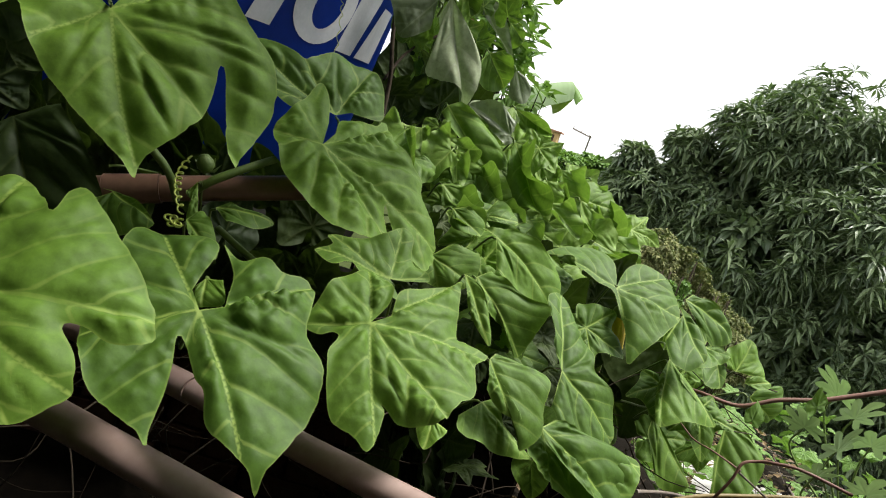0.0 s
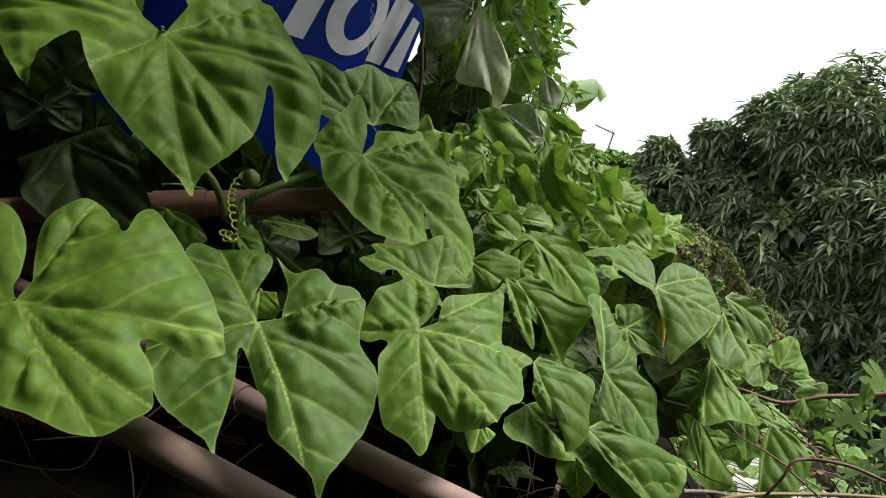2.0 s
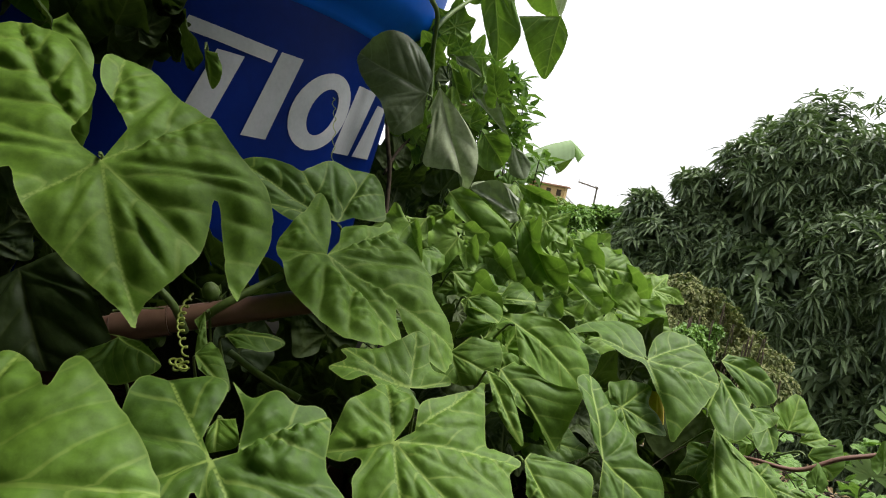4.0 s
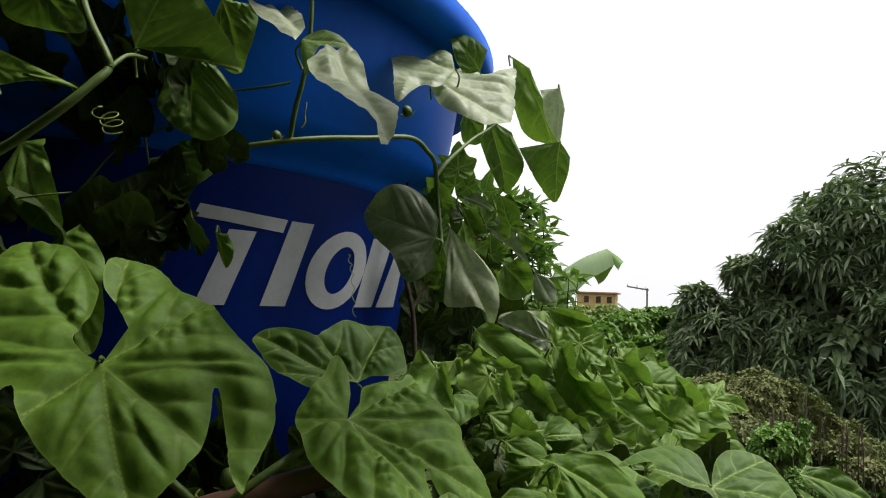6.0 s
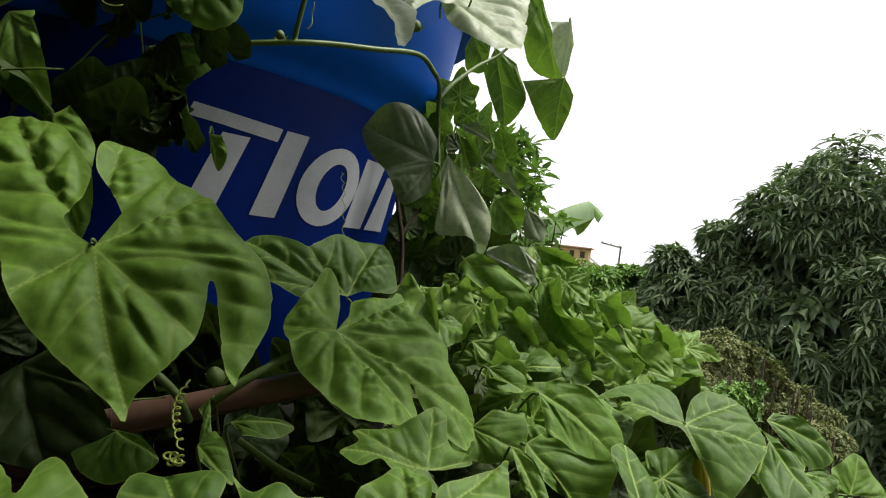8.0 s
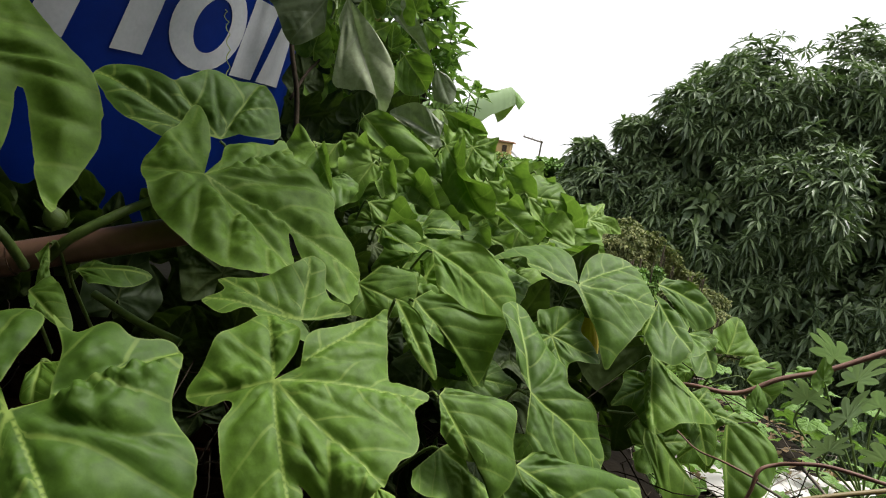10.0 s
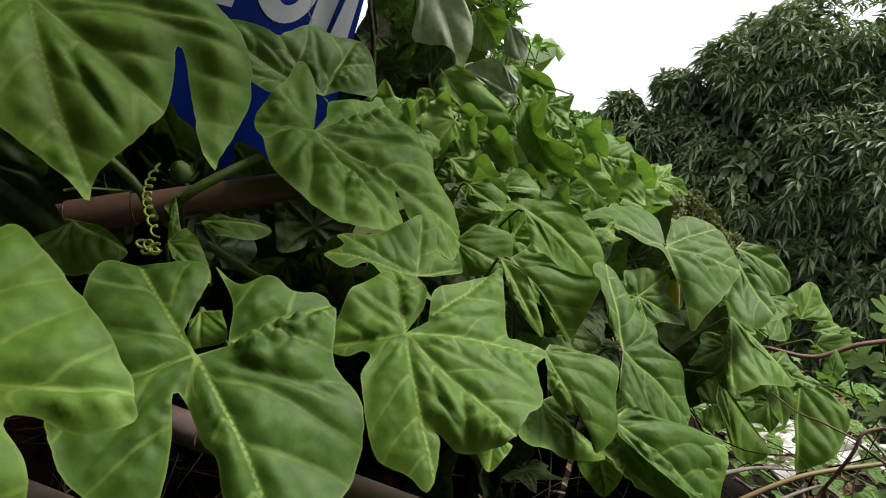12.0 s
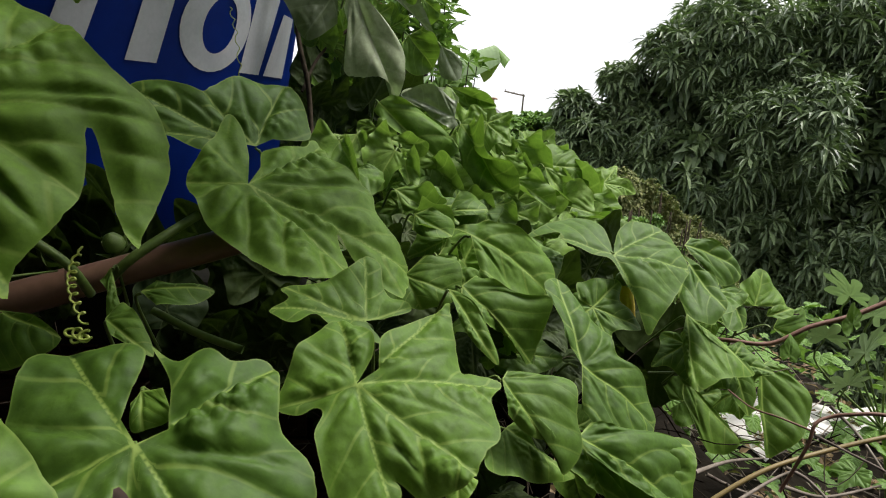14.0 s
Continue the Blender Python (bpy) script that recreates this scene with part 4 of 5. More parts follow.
leaf(vine, pose(-0.146, 0.950, 1.240, 29, -37, 72), [(121, 0.025), (135, 0.072), (121, 0.090), (102, 0.102), (85, 0.113), (57, 0.111), (36, 0.101), (22, 0.096), (17, 0.112), (10, 0.153), (0, 0.169), (-12, 0.130), (-20, 0.101), (-36, 0.065), (-10, 0.043), (-16, 0.013)], 10, veins=(10, 7, 4, 12), puff=0.09, wave=0.04, cup=0.08, arch=0.15)


# ---- trees and bushes beyond ----
def rosettes(centres, per, length, width, rnd, droop, fold=0.25, out=None):
    """Verts and faces of drooping tufts of narrow leaves."""
    verts, faces = [], []
    for c, n in centres:
        c, n = Vector(c), Vector(n).normalized()
        a = n.orthogonal().normalized()
        b = n.cross(a)
        w0 = rnd.uniform(0, 6.28)
        for i in range(per):
            w = w0 + 2.4 * i
            el = rnd.uniform(-0.25, 0.8)
            d = ((a * math.cos(w) + b * math.sin(w)) * math.cos(el) + n * math.sin(el)).normalized()
            L = length * rnd.uniform(0.6, 1.15)
            W = width * rnd.uniform(0.8, 1.2)
            s = d.cross(Vector((0, 0, 1)))
            if s.length < 0.05:
                s = a.copy()
            s.normalize()
            s = (s + Vector((rnd.uniform(-0.5, 0.5), rnd.uniform(-0.5, 0.5), rnd.uniform(-0.6, 0.6)))).normalized()
            mid = c + d * L * 0.5 + Vector((0, 0, -droop * L * 0.18))
            tip = c + d * L * 0.9 + Vector((0, 0, -droop * L * 0.75))
            up = s.cross(d) * W * fold
            k = len(verts)
            verts += [c, mid + s * W * 0.5 + up, mid, mid - s * W * 0.5 + up, tip]
            faces += [(k, k + 2, k + 1), (k, k + 3, k + 2), (k + 1, k + 2, k + 4), (k + 2, k + 3, k + 4)]
    return verts, faces


def crown_points(balls, count, rnd, squash=0.9, gap=1.1):
    """Tuft places on and just under the surface of overlapping balls, leaving gaps."""
    out = []
    area = [b[3] ** 2 for b in balls]
    while len(out) < count:
        x, y, z, r = rnd.choices(balls, area)[0]
        d = Vector((rnd.gauss(0, 1), rnd.gauss(0, 1), rnd.gauss(0, 1))).normalized()
        q = r * (1 + 0.3 * noise.noise(Vector((x, y, z)) + d * 3.1)) * rnd.choice((1.0, 1.0, 0.97, 0.9, 0.8))
        p = Vector((x, y, z)) + Vector((d.x, d.y, d.z * squash)) * q
        if any((p - Vector(b[:3])).length < b[3] * 0.72 for b in balls):
            continue
        if noise.noise(p * gap) < -0.2:
            continue
        out.append((p, d + Vector((0, 0, 0.35))))
    return out


def tree(label, base, balls, tufts, per, length, width, mat, seed, droop=1.0):
    rnd = random.Random(seed)
    ob = thing("tree", label, "tree")
    base = np.array(base, float)
    top = np.array(max(balls, key=lambda b: b[3])[:3])
    put("trunk", tube_mesh("trunk", smooth_line([base, base * 0.7 + top * 0.3 + [0.1, -0.1, 0.1], top], 8), 0.24, 0.10, bark, 12, 0.08), ob)
    for b in balls:
        c = np.array(b[:3])
        fork = base + (top - base) * rnd.uniform(0.35, 0.6)
        put("limb", tube_mesh("limb", smooth_line([fork, (fork + c) / 2 + [0, 0, 0.15], c], 6), 0.07, 0.025, bark, 7, 0.06), ob)
    v, f = rosettes(crown_points(balls, tufts, rnd), per, length, width, rnd, droop)
    put("crown", mesh_of("crown", v, f, mat, False), ob)
    inner = []
    for i in range(tufts // 2):
        x, y, z, r = rnd.choices(balls, [b[3] ** 2 for b in balls])[0]
        d = Vector((rnd.gauss(0, 1), rnd.gauss(0, 1), rnd.gauss(0, 1))).normalized() * r * rnd.uniform(0.2, 0.62)
        inner.append((Vector((x, y, z)) + d, d))
    v, f = rosettes(inner, 9, length * 1.5, width * 2.6, rnd, droop)
    put("inner_foliage", mesh_of("inner_foliage", v, f, mat, False), ob)
    return ob


tree("dense dark green mango tree with drooping narrow leaves", (6.2, 9.4, -2.7), [
    (3.27, 9.42, 0.84, 0.73), (3.85, 9.13, 1.42, 0.46),
    (2.92, 9.38, 1.45, 0.24), (3.56, 9.22, 1.86, 0.26), (4.45, 8.82, 2.0, 0.78),
    (5.12, 8.79, 2.42, 0.98), (6.21, 8.68, 2.55, 1.16), (7.41, 8.55, 2.62, 1.24),
    (4.40, 8.91, 1.04, 0.78), (5.05, 8.45, 1.25, 0.91), (3.78, 9.14, 0.68, 0.59),
    (9.22, 8.82, 2.45, 1.5), (4.53, 8.26, 0.81, 0.93), (5.52, 7.97, 1.13, 1.13),
    (6.72, 7.75, 1.23, 1.27), (8.13, 7.76, 1.02, 1.37), (4.14, 8.87, 0.43, 0.74),
    (5.32, 7.84, -0.26, 0.98), (6.43, 7.63, -0.08, 1.12), (7.72, 7.58, -0.07, 1.28),
    (4.81, 8.49, -0.42, 0.73), (6.06, 7.81, -1.45, 1.00), (7.29, 7.67, -1.43, 1.16),
    (5.34, 8.31, -1.39, 0.89)], 7600, 12, 0.27, 0.046, tree_leaf, 5, 0.35)


# ---- stalks, hidden leaves and undergrowth of the vines ----
rnd = random.Random(11)
heart = [(-160, 0.30), (-120, 0.55), (-75, 0.62), (-35, 0.72), (0, 1.0), (35, 0.72), (75, 0.62), (120, 0.55), (160, 0.30)]
lobed = [(-165, 0.30), (-130, 0.58), (-85, 0.55), (-58, 0.82), (-38, 0.58), (-15, 0.75), (0, 1.0), (15, 0.75), (38, 0.58), (58, 0.82), (85, 0.55), (130, 0.58), (165, 0.30)]


def scaled(spokes, k, r):
    return [(a, d * k * r.uniform(0.9, 1.1)) for a, d in spokes]


spare = [leaf_mesh(scaled(heart if i % 2 else lobed, 0.085, rnd), 4 if i % 2 else 6, 200 + i) for i in range(8)]
spare_lit = [leaf_mesh(scaled(heart if i % 2 else lobed, 0.085, rnd), 4 if i % 2 else 6, 260 + i, wave=0.1, mat=lit_leaf) for i in range(6)]
spare_shaded = [leaf_mesh(scaled(heart if i % 2 else lobed, 0.085, rnd), 4 if i % 2 else 6, 230 + i, mat=shaded_leaf) for i in range(6)]
for owner in (vine, tank_vine):
    for ob in [o for o in owner.children if o.name.startswith("leaf")]:
        m = ob.matrix_basis
        size = max(ob.dimensions[:2]) if owner is vine else 0.1
        # stalk
        n, y, p = m.col[2].to_3d(), m.col[1].to_3d(), m.translation
        k = 1.0 if owner is vine else 0.4
        root = p - (n * 0.05 + y * 0.03) * k + Vector((rnd.uniform(-0.02, 0.02), 0.03, -0.05)) * k
        put("stalk", tube_mesh("stalk", smooth_line([p - n * 0.003, p - n * 0.018 - y * 0.012, root], 4), 0.0017, 0.0021, green_stem, 6), owner)
        for k in range(1 if owner is vine else 0):
            t = m @ pose(rnd.uniform(-0.06, 0.06), rnd.uniform(-0.05, 0.08), -rnd.uniform(0.10, 0.19), rnd.uniform(-35, 35), rnd.uniform(-35, 35), rnd.uniform(-80, 80))
            if t.translation.z < 0.8 or t.translation.y < 0.62 or t.translation.x < 0.12:
                continue
            put("leaf", rnd.choice(spare_shaded if t.translation.x < 0.28 and t.translation.y < 1.2 else spare), owner, t @ Matrix.Scale(rnd.uniform(0.5, 0.85), 4))
        # leaves close under the outer ones, where the vine lies thick on the slope; the back ones are lit copies
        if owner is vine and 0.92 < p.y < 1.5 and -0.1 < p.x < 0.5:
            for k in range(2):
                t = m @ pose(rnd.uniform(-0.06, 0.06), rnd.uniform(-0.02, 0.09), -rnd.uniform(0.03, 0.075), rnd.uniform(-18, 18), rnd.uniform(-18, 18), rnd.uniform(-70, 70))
                put("leaf", rnd.choice(spare_lit if p.y > 1.15 else spare_shaded if t.translation.x < 0.1 else spare), owner, t @ Matrix.Scale(rnd.uniform(0.75, 1.1), 4))

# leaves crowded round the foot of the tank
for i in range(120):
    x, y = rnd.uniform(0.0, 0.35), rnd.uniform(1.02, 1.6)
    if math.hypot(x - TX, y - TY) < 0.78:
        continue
    put("leaf", rnd.choice(spare_shaded), vine, pose(x, y, rnd.uniform(0.84, 0.97), rnd.uniform(-50, 10), rnd.uniform(-30, 30), rnd.uniform(120, 240)) @ Matrix.Scale(rnd.uniform(0.6, 0.9), 4))

for i in range(130):
    x, y = rnd.uniform(-0.15, 0.18), rnd.uniform(1.78, 2.2)
    put("leaf", rnd.choice(spare), vine, pose(x, y, rnd.uniform(1.02, 1.5 - 0.9 * max(0.0, x)), rnd.uniform(30, 100), rnd.uniform(-40, 40), rnd.uniform(120, 240)) @ Matrix.Scale(rnd.uniform(0.5, 0.9), 4))

# leaves hanging beside the tank; the lower ones have shade put into their colour
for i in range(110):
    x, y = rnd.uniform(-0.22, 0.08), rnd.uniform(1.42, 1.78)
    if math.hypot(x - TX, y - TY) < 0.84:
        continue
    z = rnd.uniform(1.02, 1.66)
    put("leaf", rnd.choice(spare if z > 1.46 + 0.5 * x else spare_shaded), tank_vine, pose(x, y, z, rnd.uniform(60, 115), rnd.uniform(-25, 25), 180 + rnd.uniform(-60, 40)) @ Matrix.Scale(rnd.uniform(0.6, 0.95), 4))

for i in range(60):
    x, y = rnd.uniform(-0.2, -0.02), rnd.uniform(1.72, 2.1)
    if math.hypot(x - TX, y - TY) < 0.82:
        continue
    put("leaf", rnd.choice(spare_shaded), tank_vine, pose(x, y, rnd.uniform(1.0, 1.6), rnd.uniform(70, 110), rnd.uniform(-25, 25), 180 + rnd.uniform(-50, 50)) @ Matrix.Scale(rnd.uniform(0.8, 1.1), 4))
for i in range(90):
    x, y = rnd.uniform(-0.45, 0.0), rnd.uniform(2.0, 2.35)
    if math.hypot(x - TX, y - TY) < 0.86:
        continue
    put("leaf", rnd.choice(spare_shaded), tank_vine, pose(x, y, rnd.uniform(1.0, 1.55), rnd.uniform(60, 115), rnd.uniform(-25, 25), 180 + rnd.uniform(-60, 40)) @ Matrix.Scale(rnd.uniform(0.8, 1.2), 4))

# leaves added inside the vine, between the pipes and the shelf, to block side light
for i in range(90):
    put("leaf", rnd.choice(spare_shaded), vine, pose(rnd.uniform(0.06, 0.18), rnd.uniform(0.86, 1.25), rnd.uniform(0.45, 0.86), rnd.uniform(60, 110), rnd.uniform(-25, 25), 90 + rnd.uniform(-35, 35)) @ Matrix.Scale(rnd.uniform(0.8, 1.2), 4))

# dark leaves added to stand in for shade before the shelf and in the gaps
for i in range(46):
    put("leaf", rnd.choice(spare_shaded), vine, pose(rnd.uniform(-0.3, 0.06), rnd.uniform(1.0, 1.16), rnd.uniform(0.78, 1.08), rnd.uniform(60, 110), rnd.uniform(-25, 25), 180 + rnd.uniform(-50, 50)) @ Matrix.Scale(rnd.uniform(0.8, 1.2), 4))
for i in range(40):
    put("leaf", rnd.choice(spare_shaded), vine, pose(rnd.uniform(0.22, 0.52), rnd.uniform(1.12, 1.4), rnd.uniform(0.8, 1.06), rnd.uniform(60, 110), rnd.uniform(-25, 25), 180 + rnd.uniform(-50, 50)) @ Matrix.Scale(rnd.uniform(0.8, 1.2), 4))

# dark leaves added in place of the shade on the tank's foot
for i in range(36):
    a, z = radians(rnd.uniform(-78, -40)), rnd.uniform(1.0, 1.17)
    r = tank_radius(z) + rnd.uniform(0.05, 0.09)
    put("leaf", rnd.choice(spare_shaded), tank_vine, pose(TX + r * math.cos(a), TY + r * math.sin(a), z, rnd.uniform(65, 105), rnd.uniform(-20, 20), 180 + rnd.uniform(-40, 40)) @ Matrix.Scale(rnd.uniform(0.8, 1.2), 4))

# tangle of old stems below the leaves
verts, faces = [], []
for i in range(260):
    p = np.array((rnd.uniform(-0.7, 0.75), rnd.uniform(0.85, 1.6), rnd.uniform(0.5, 0.95)))
    q = [p]
    d = np.array((rnd.gauss(0, 1), rnd.gauss(0, 1), rnd.gauss(0, 0.5)))
    for k in range(4):
        d = d * 0.7 + np.array((rnd.gauss(0, 0.6), rnd.gauss(0, 0.6), rnd.gauss(-0.1, 0.4)))
        q.append(q[-1] + d / np.linalg.norm(d) * 0.09)
    line = smooth_line(q, 3)
    r = rnd.uniform(0.0006, 0.002)
    for j, c in enumerate(line):
        k = len(verts)
        verts += [c + (r, 0, 0), c + (-r * 0.5, 0, r * 0.87), c + (-r * 0.5, r * 0.5, -r * 0.87)]
        if j:
            faces += [(k - 3 + s, k - 3 + (s + 1) % 3, k + (s + 1) % 3, k + s) for s in range(3)]
tagged(put("dead_stems", mesh_of("dead_stems", verts, faces, bark)), "tangle of dead brown vine stems under the leaves", "dead stems", "", "stuff")

# stems that show
stem(tank_vine, [(-0.369, 0.531, 1.472), (-0.351, 0.531, 1.483), (-0.314, 0.532, 1.511), (-0.296, 0.542, 1.536), (-0.290, 0.551, 1.551), (-0.293, 0.550, 1.564), (-0.315, 0.556, 1.598), (-0.341, 0.570, 1.646)], 0.0042, 0.0034)
stem(tank_vine, [(-0.290, 0.551, 1.551), (-0.286, 0.570, 1.570), (-0.286, 0.599, 1.579)], 0.0022, 0.0018)
stem(tank_vine, [(-0.462, 0.920, 1.550), (-0.355, 0.956, 1.580), (-0.273, 0.981, 1.599), (-0.226, 1.014, 1.612), (-0.170, 1.057, 1.624), (-0.108, 1.121, 1.642), (-0.082, 1.164, 1.627), (-0.072, 1.197, 1.612), (-0.072, 1.250, 1.568), (-0.061, 1.258, 1.472)], 0.0045, 0.0045)
stem(tank_vine, [(-0.276, 0.981, 1.600), (-0.265, 0.968, 1.648), (-0.251, 0.956, 1.692), (-0.243, 0.951, 1.756), (-0.242, 0.947, 1.814)], 0.004, 0.003)
stem(tank_vine, [(-0.076, 1.247, 1.600), (-0.057, 1.345, 1.656), (-0.016, 1.444, 1.724), (0.045, 1.504, 1.788), (0.108, 1.501, 1.895)], 0.005, 0.003)
stem(tank_vine, [(-0.366, 0.969, 1.672), (-0.311, 0.972, 1.681), (-0.277, 0.974, 1.688)], 0.002, 0.002)
stem(tank_vine, [(-0.521, 0.741, 1.464), (-0.483, 0.744, 1.470), (-0.461, 0.755, 1.475)], 0.0015, 0.001)
stem(tank_vine, [(-0.579, 0.920, 1.437), (-0.503, 0.945, 1.441), (-0.444, 0.979, 1.451)], 0.002, 0.002)
stem(tank_vine, [(-0.505, 0.961, 1.628), (-0.489, 0.970, 1.535), (-0.485, 0.995, 1.461)], 0.0018, 0.0015)
stem(tank_vine, [(-0.596, 0.916, 1.465), (-0.550, 0.916, 1.523), (-0.515, 0.934, 1.577), (-0.434, 0.938, 1.613)], 0.0018, 0.0015)
stem(tank_vine, [(-0.155, 1.422, 1.619), (-0.158, 1.409, 1.509), (-0.145, 1.376, 1.410), (-0.124, 1.364, 1.327), (-0.114, 1.351, 1.232)], 0.004, 0.005, bark)
stem(tank_vine, [(-0.042, 1.471, 1.459), (-0.108, 1.420, 1.387), (-0.135, 1.364, 1.315)], 0.003, 0.003, bark)
stem(vine, [(-0.199, 0.878, 1.161), (-0.222, 0.847, 1.145), (-0.257, 0.824, 1.118), (-0.285, 0.831, 1.089)], 0.0055, 0.006)
stem(vine, [(-0.337, 0.752, 1.165), (-0.319, 0.747, 1.155), (-0.291, 0.758, 1.127), (-0.285, 0.790, 1.088)], 0.0045, 0.005)
stem(vine, [(-0.327, 0.690, 1.128), (-0.313, 0.700, 1.131), (-0.302, 0.758, 1.121)], 0.0014, 0.001)
stem(vine, [(-0.250, 0.869, 1.045), (-0.195, 0.857, 1.022), (-0.141, 0.846, 1.007)], 0.005, 0.005)
stem(vine, [(0.432, 0.975, 0.936), (0.485, 0.989, 0.932), (0.562, 1.014, 0.938)], 0.0018, 0.0018)


# tendrils
def tendril(owner, points, turns, radius, r, name="tendril"):
    line = smooth_line(points, 40)
    n = len(line)
    out = []
    for i, p in enumerate(line):
        w = 2 * math.pi * turns * i / n
        s = radius * min(1.0, 6 * i / n)
        out.append(p + np.array((math.cos(w) * s, 0.4 * math.sin(w) * s, math.sin(w) * s * 0.6)))
    put(name, tube_mesh(name, out, r, r * 0.8, tendril_skin, 6), owner, None, "coiled pale green tendril")


tendril(vine, [(-0.225, 0.637, 1.177), (-0.227, 0.623, 1.160), (-0.221, 0.609, 1.147), (-0.207, 0.593, 1.130)], 9, 0.0032, 0.0011)
tendril(vine, [(-0.204, 0.592, 1.124), (-0.210, 0.591, 1.117), (-0.216, 0.593, 1.122), (-0.206, 0.591, 1.120)], 4, 0.005, 0.0013)
tendril(tank_vine, [(-0.267, 1.326, 1.550), (-0.259, 1.315, 1.466), (-0.244, 1.306, 1.408), (-0.228, 1.274, 1.323)], 9, 0.003, 0.0009)
tendril(tank_vine, [(-0.350, 0.628, 1.541), (-0.349, 0.648, 1.534), (-0.358, 0.668, 1.528)], 3, 0.011, 0.0007)
tendril(tank_vine, [(-0.489, 0.970, 1.535), (-0.500, 0.973, 1.483), (-0.510, 0.974, 1.449)], 8, 0.004, 0.0012)
tendril(tank_vine, [(-0.252, 0.961, 1.614), (-0.244, 0.960, 1.635), (-0.250, 0.959, 1.653)], 1, 0.004, 0.001)


def bud(owner, at, size, name="bud", mat=None):
    """A round bud held in a cup of small pointed sepals."""
    v, f = lathe([(0.0, -0.5), (0.3, -0.42), (0.5, -0.1), (0.48, 0.25), (0.28, 0.55), (0.0, 0.66)], 14)
    for i in range(5):
        w = 2 * math.pi * i / 5
        k = len(v)
        c, s = math.cos(w), math.sin(w)
        v += [(0.1 * c, 0.1 * s, -0.5), (0.55 * c - 0.25 * s, 0.55 * s + 0.25 * c, -0.35), (0.95 * c, 0.95 * s, 0.05), (0.55 * c + 0.25 * s, 0.55 * s - 0.25 * c, -0.35)]
        f.append((k, k + 1, k + 2, k + 3))
    put(name, mesh_of(name, v, f, mat or green_stem), owner, Matrix.Translation(at) @ Matrix.Scale(size, 4) @ pose(0, 0, 0, 20, -15, 0), "round pale green bud in pointed sepals")


bud(vine, (-0.263, 0.799, 1.140), 0.022)
put("dead_flower", mesh_of("dead_flower", *rosettes([(Vector((-0.006, 1.561, 1.511)), (0, -1, 0.3)), (Vector((-0.010, 1.561, 1.505)), (0.5, -1, 0))], 12, 0.028, 0.011, rnd, 0.3), dry_leaf, False), tank_vine, None, "withered red brown flower")
bud(tank_vine, (-0.119, 1.137, 1.693), 0.018)
bud(tank_vine, (-0.296, 0.979, 1.605), 0.014)

# a wilted yellow flower
v, f = [], []
at = np.array((0.380, 0.985, 1.047))
for i in range(6):
    w = i * 1.05
    k = len(v)
    for j in range(6):
        q = j / 5
        r = 0.006 + 0.007 * math.sin(q * 2.6)
        c = np.array((0.008 * math.cos(w) + 0.012 * q, 0.008 * math.sin(w), 0.022 - 0.05 * q))
        side = np.array((-math.sin(w), math.cos(w), 0.0)) * r * 0.7
        v += [c - side, c + np.array((math.cos(w), math.sin(w), 0)) * r * 0.4, c + side]
    f += [(k + 3 * j + s, k + 3 * j + s + 1, k + 3 * j + s + 4, k + 3 * j + s + 3) for j in range(5) for s in range(2)]
put("flower", mesh_of("flower", v, f, petal), vine, Matrix.Translation(at) @ Matrix.Scale(1.05, 4), "wilted closed yellow flower")
bud(vine, tuple(at + (-0.004, 0.0, 0.03)), 0.02, "calyx")

# ---- trailing branch, twigs and weeds on the open side ----
stem(briar, [(0.552, 1.031, 0.972), (0.576, 1.009, 0.979), (0.628, 0.983, 0.985), (0.681, 0.973, 1.018), (0.735, 0.962, 1.041), (0.780, 0.952, 1.068), (0.870, 0.933, 1.126)], 0.0032, 0.0042, red_stem, "stem")
leaf(briar, Matrix.Translation((0.644, 0.956, 0.967)) @ pose(0, 0, 0.01, 80, 10, 10), scaled(heart, 0.032, rnd), 4, mat=weed_leaf)
leaf(briar, Matrix.Translation((0.726, 0.941, 1.035)) @ pose(0, 0, 0, -80, 160, 20), scaled(heart, 0.036, rnd), 4, mat=weed_leaf)

arc = thing("bent_twig", "thin dark bent twig arching over the litter", "twig")
stem(arc, [(0.420, 0.641, 0.956), (0.438, 0.640, 1.006), (0.445, 0.644, 1.029), (0.460, 0.644, 1.037), (0.473, 0.634, 1.045), (0.497, 0.622, 1.051), (0.539, 0.596, 1.051)], 0.0017, 0.0019, red_stem, "stem")
stem(arc, [(0.446, 0.642, 1.021), (0.423, 0.666, 1.024), (0.413, 0.697, 1.019), (0.417, 0.748, 1.015)], 0.0011, 0.0008, red_stem, "side_shoot")
stem(arc, [(0.444, 0.642, 1.019), (0.493, 0.651, 0.995), (0.533, 0.642, 0.978), (0.575, 0.632, 0.956)], 0.0013, 0.0012, dry_twig, "side_shoot")
cane = thing("brown_cane", "long olive brown cane lying over dry twigs", "cane")
stem(cane, [(0.336, 0.669, 0.897), (0.379, 0.680, 0.922), (0.439, 0.689, 0.951), (0.509, 0.695, 0.970), (0.573, 0.691, 0.990), (0.684, 0.684, 1.018)], 0.0027, 0.0027, plain("cane_skin", [(0.3, (0.16, 0.12, 0.04)), (0.7, (0.28, 0.20, 0.07))], 20, 0.5, 0.3), "stem")
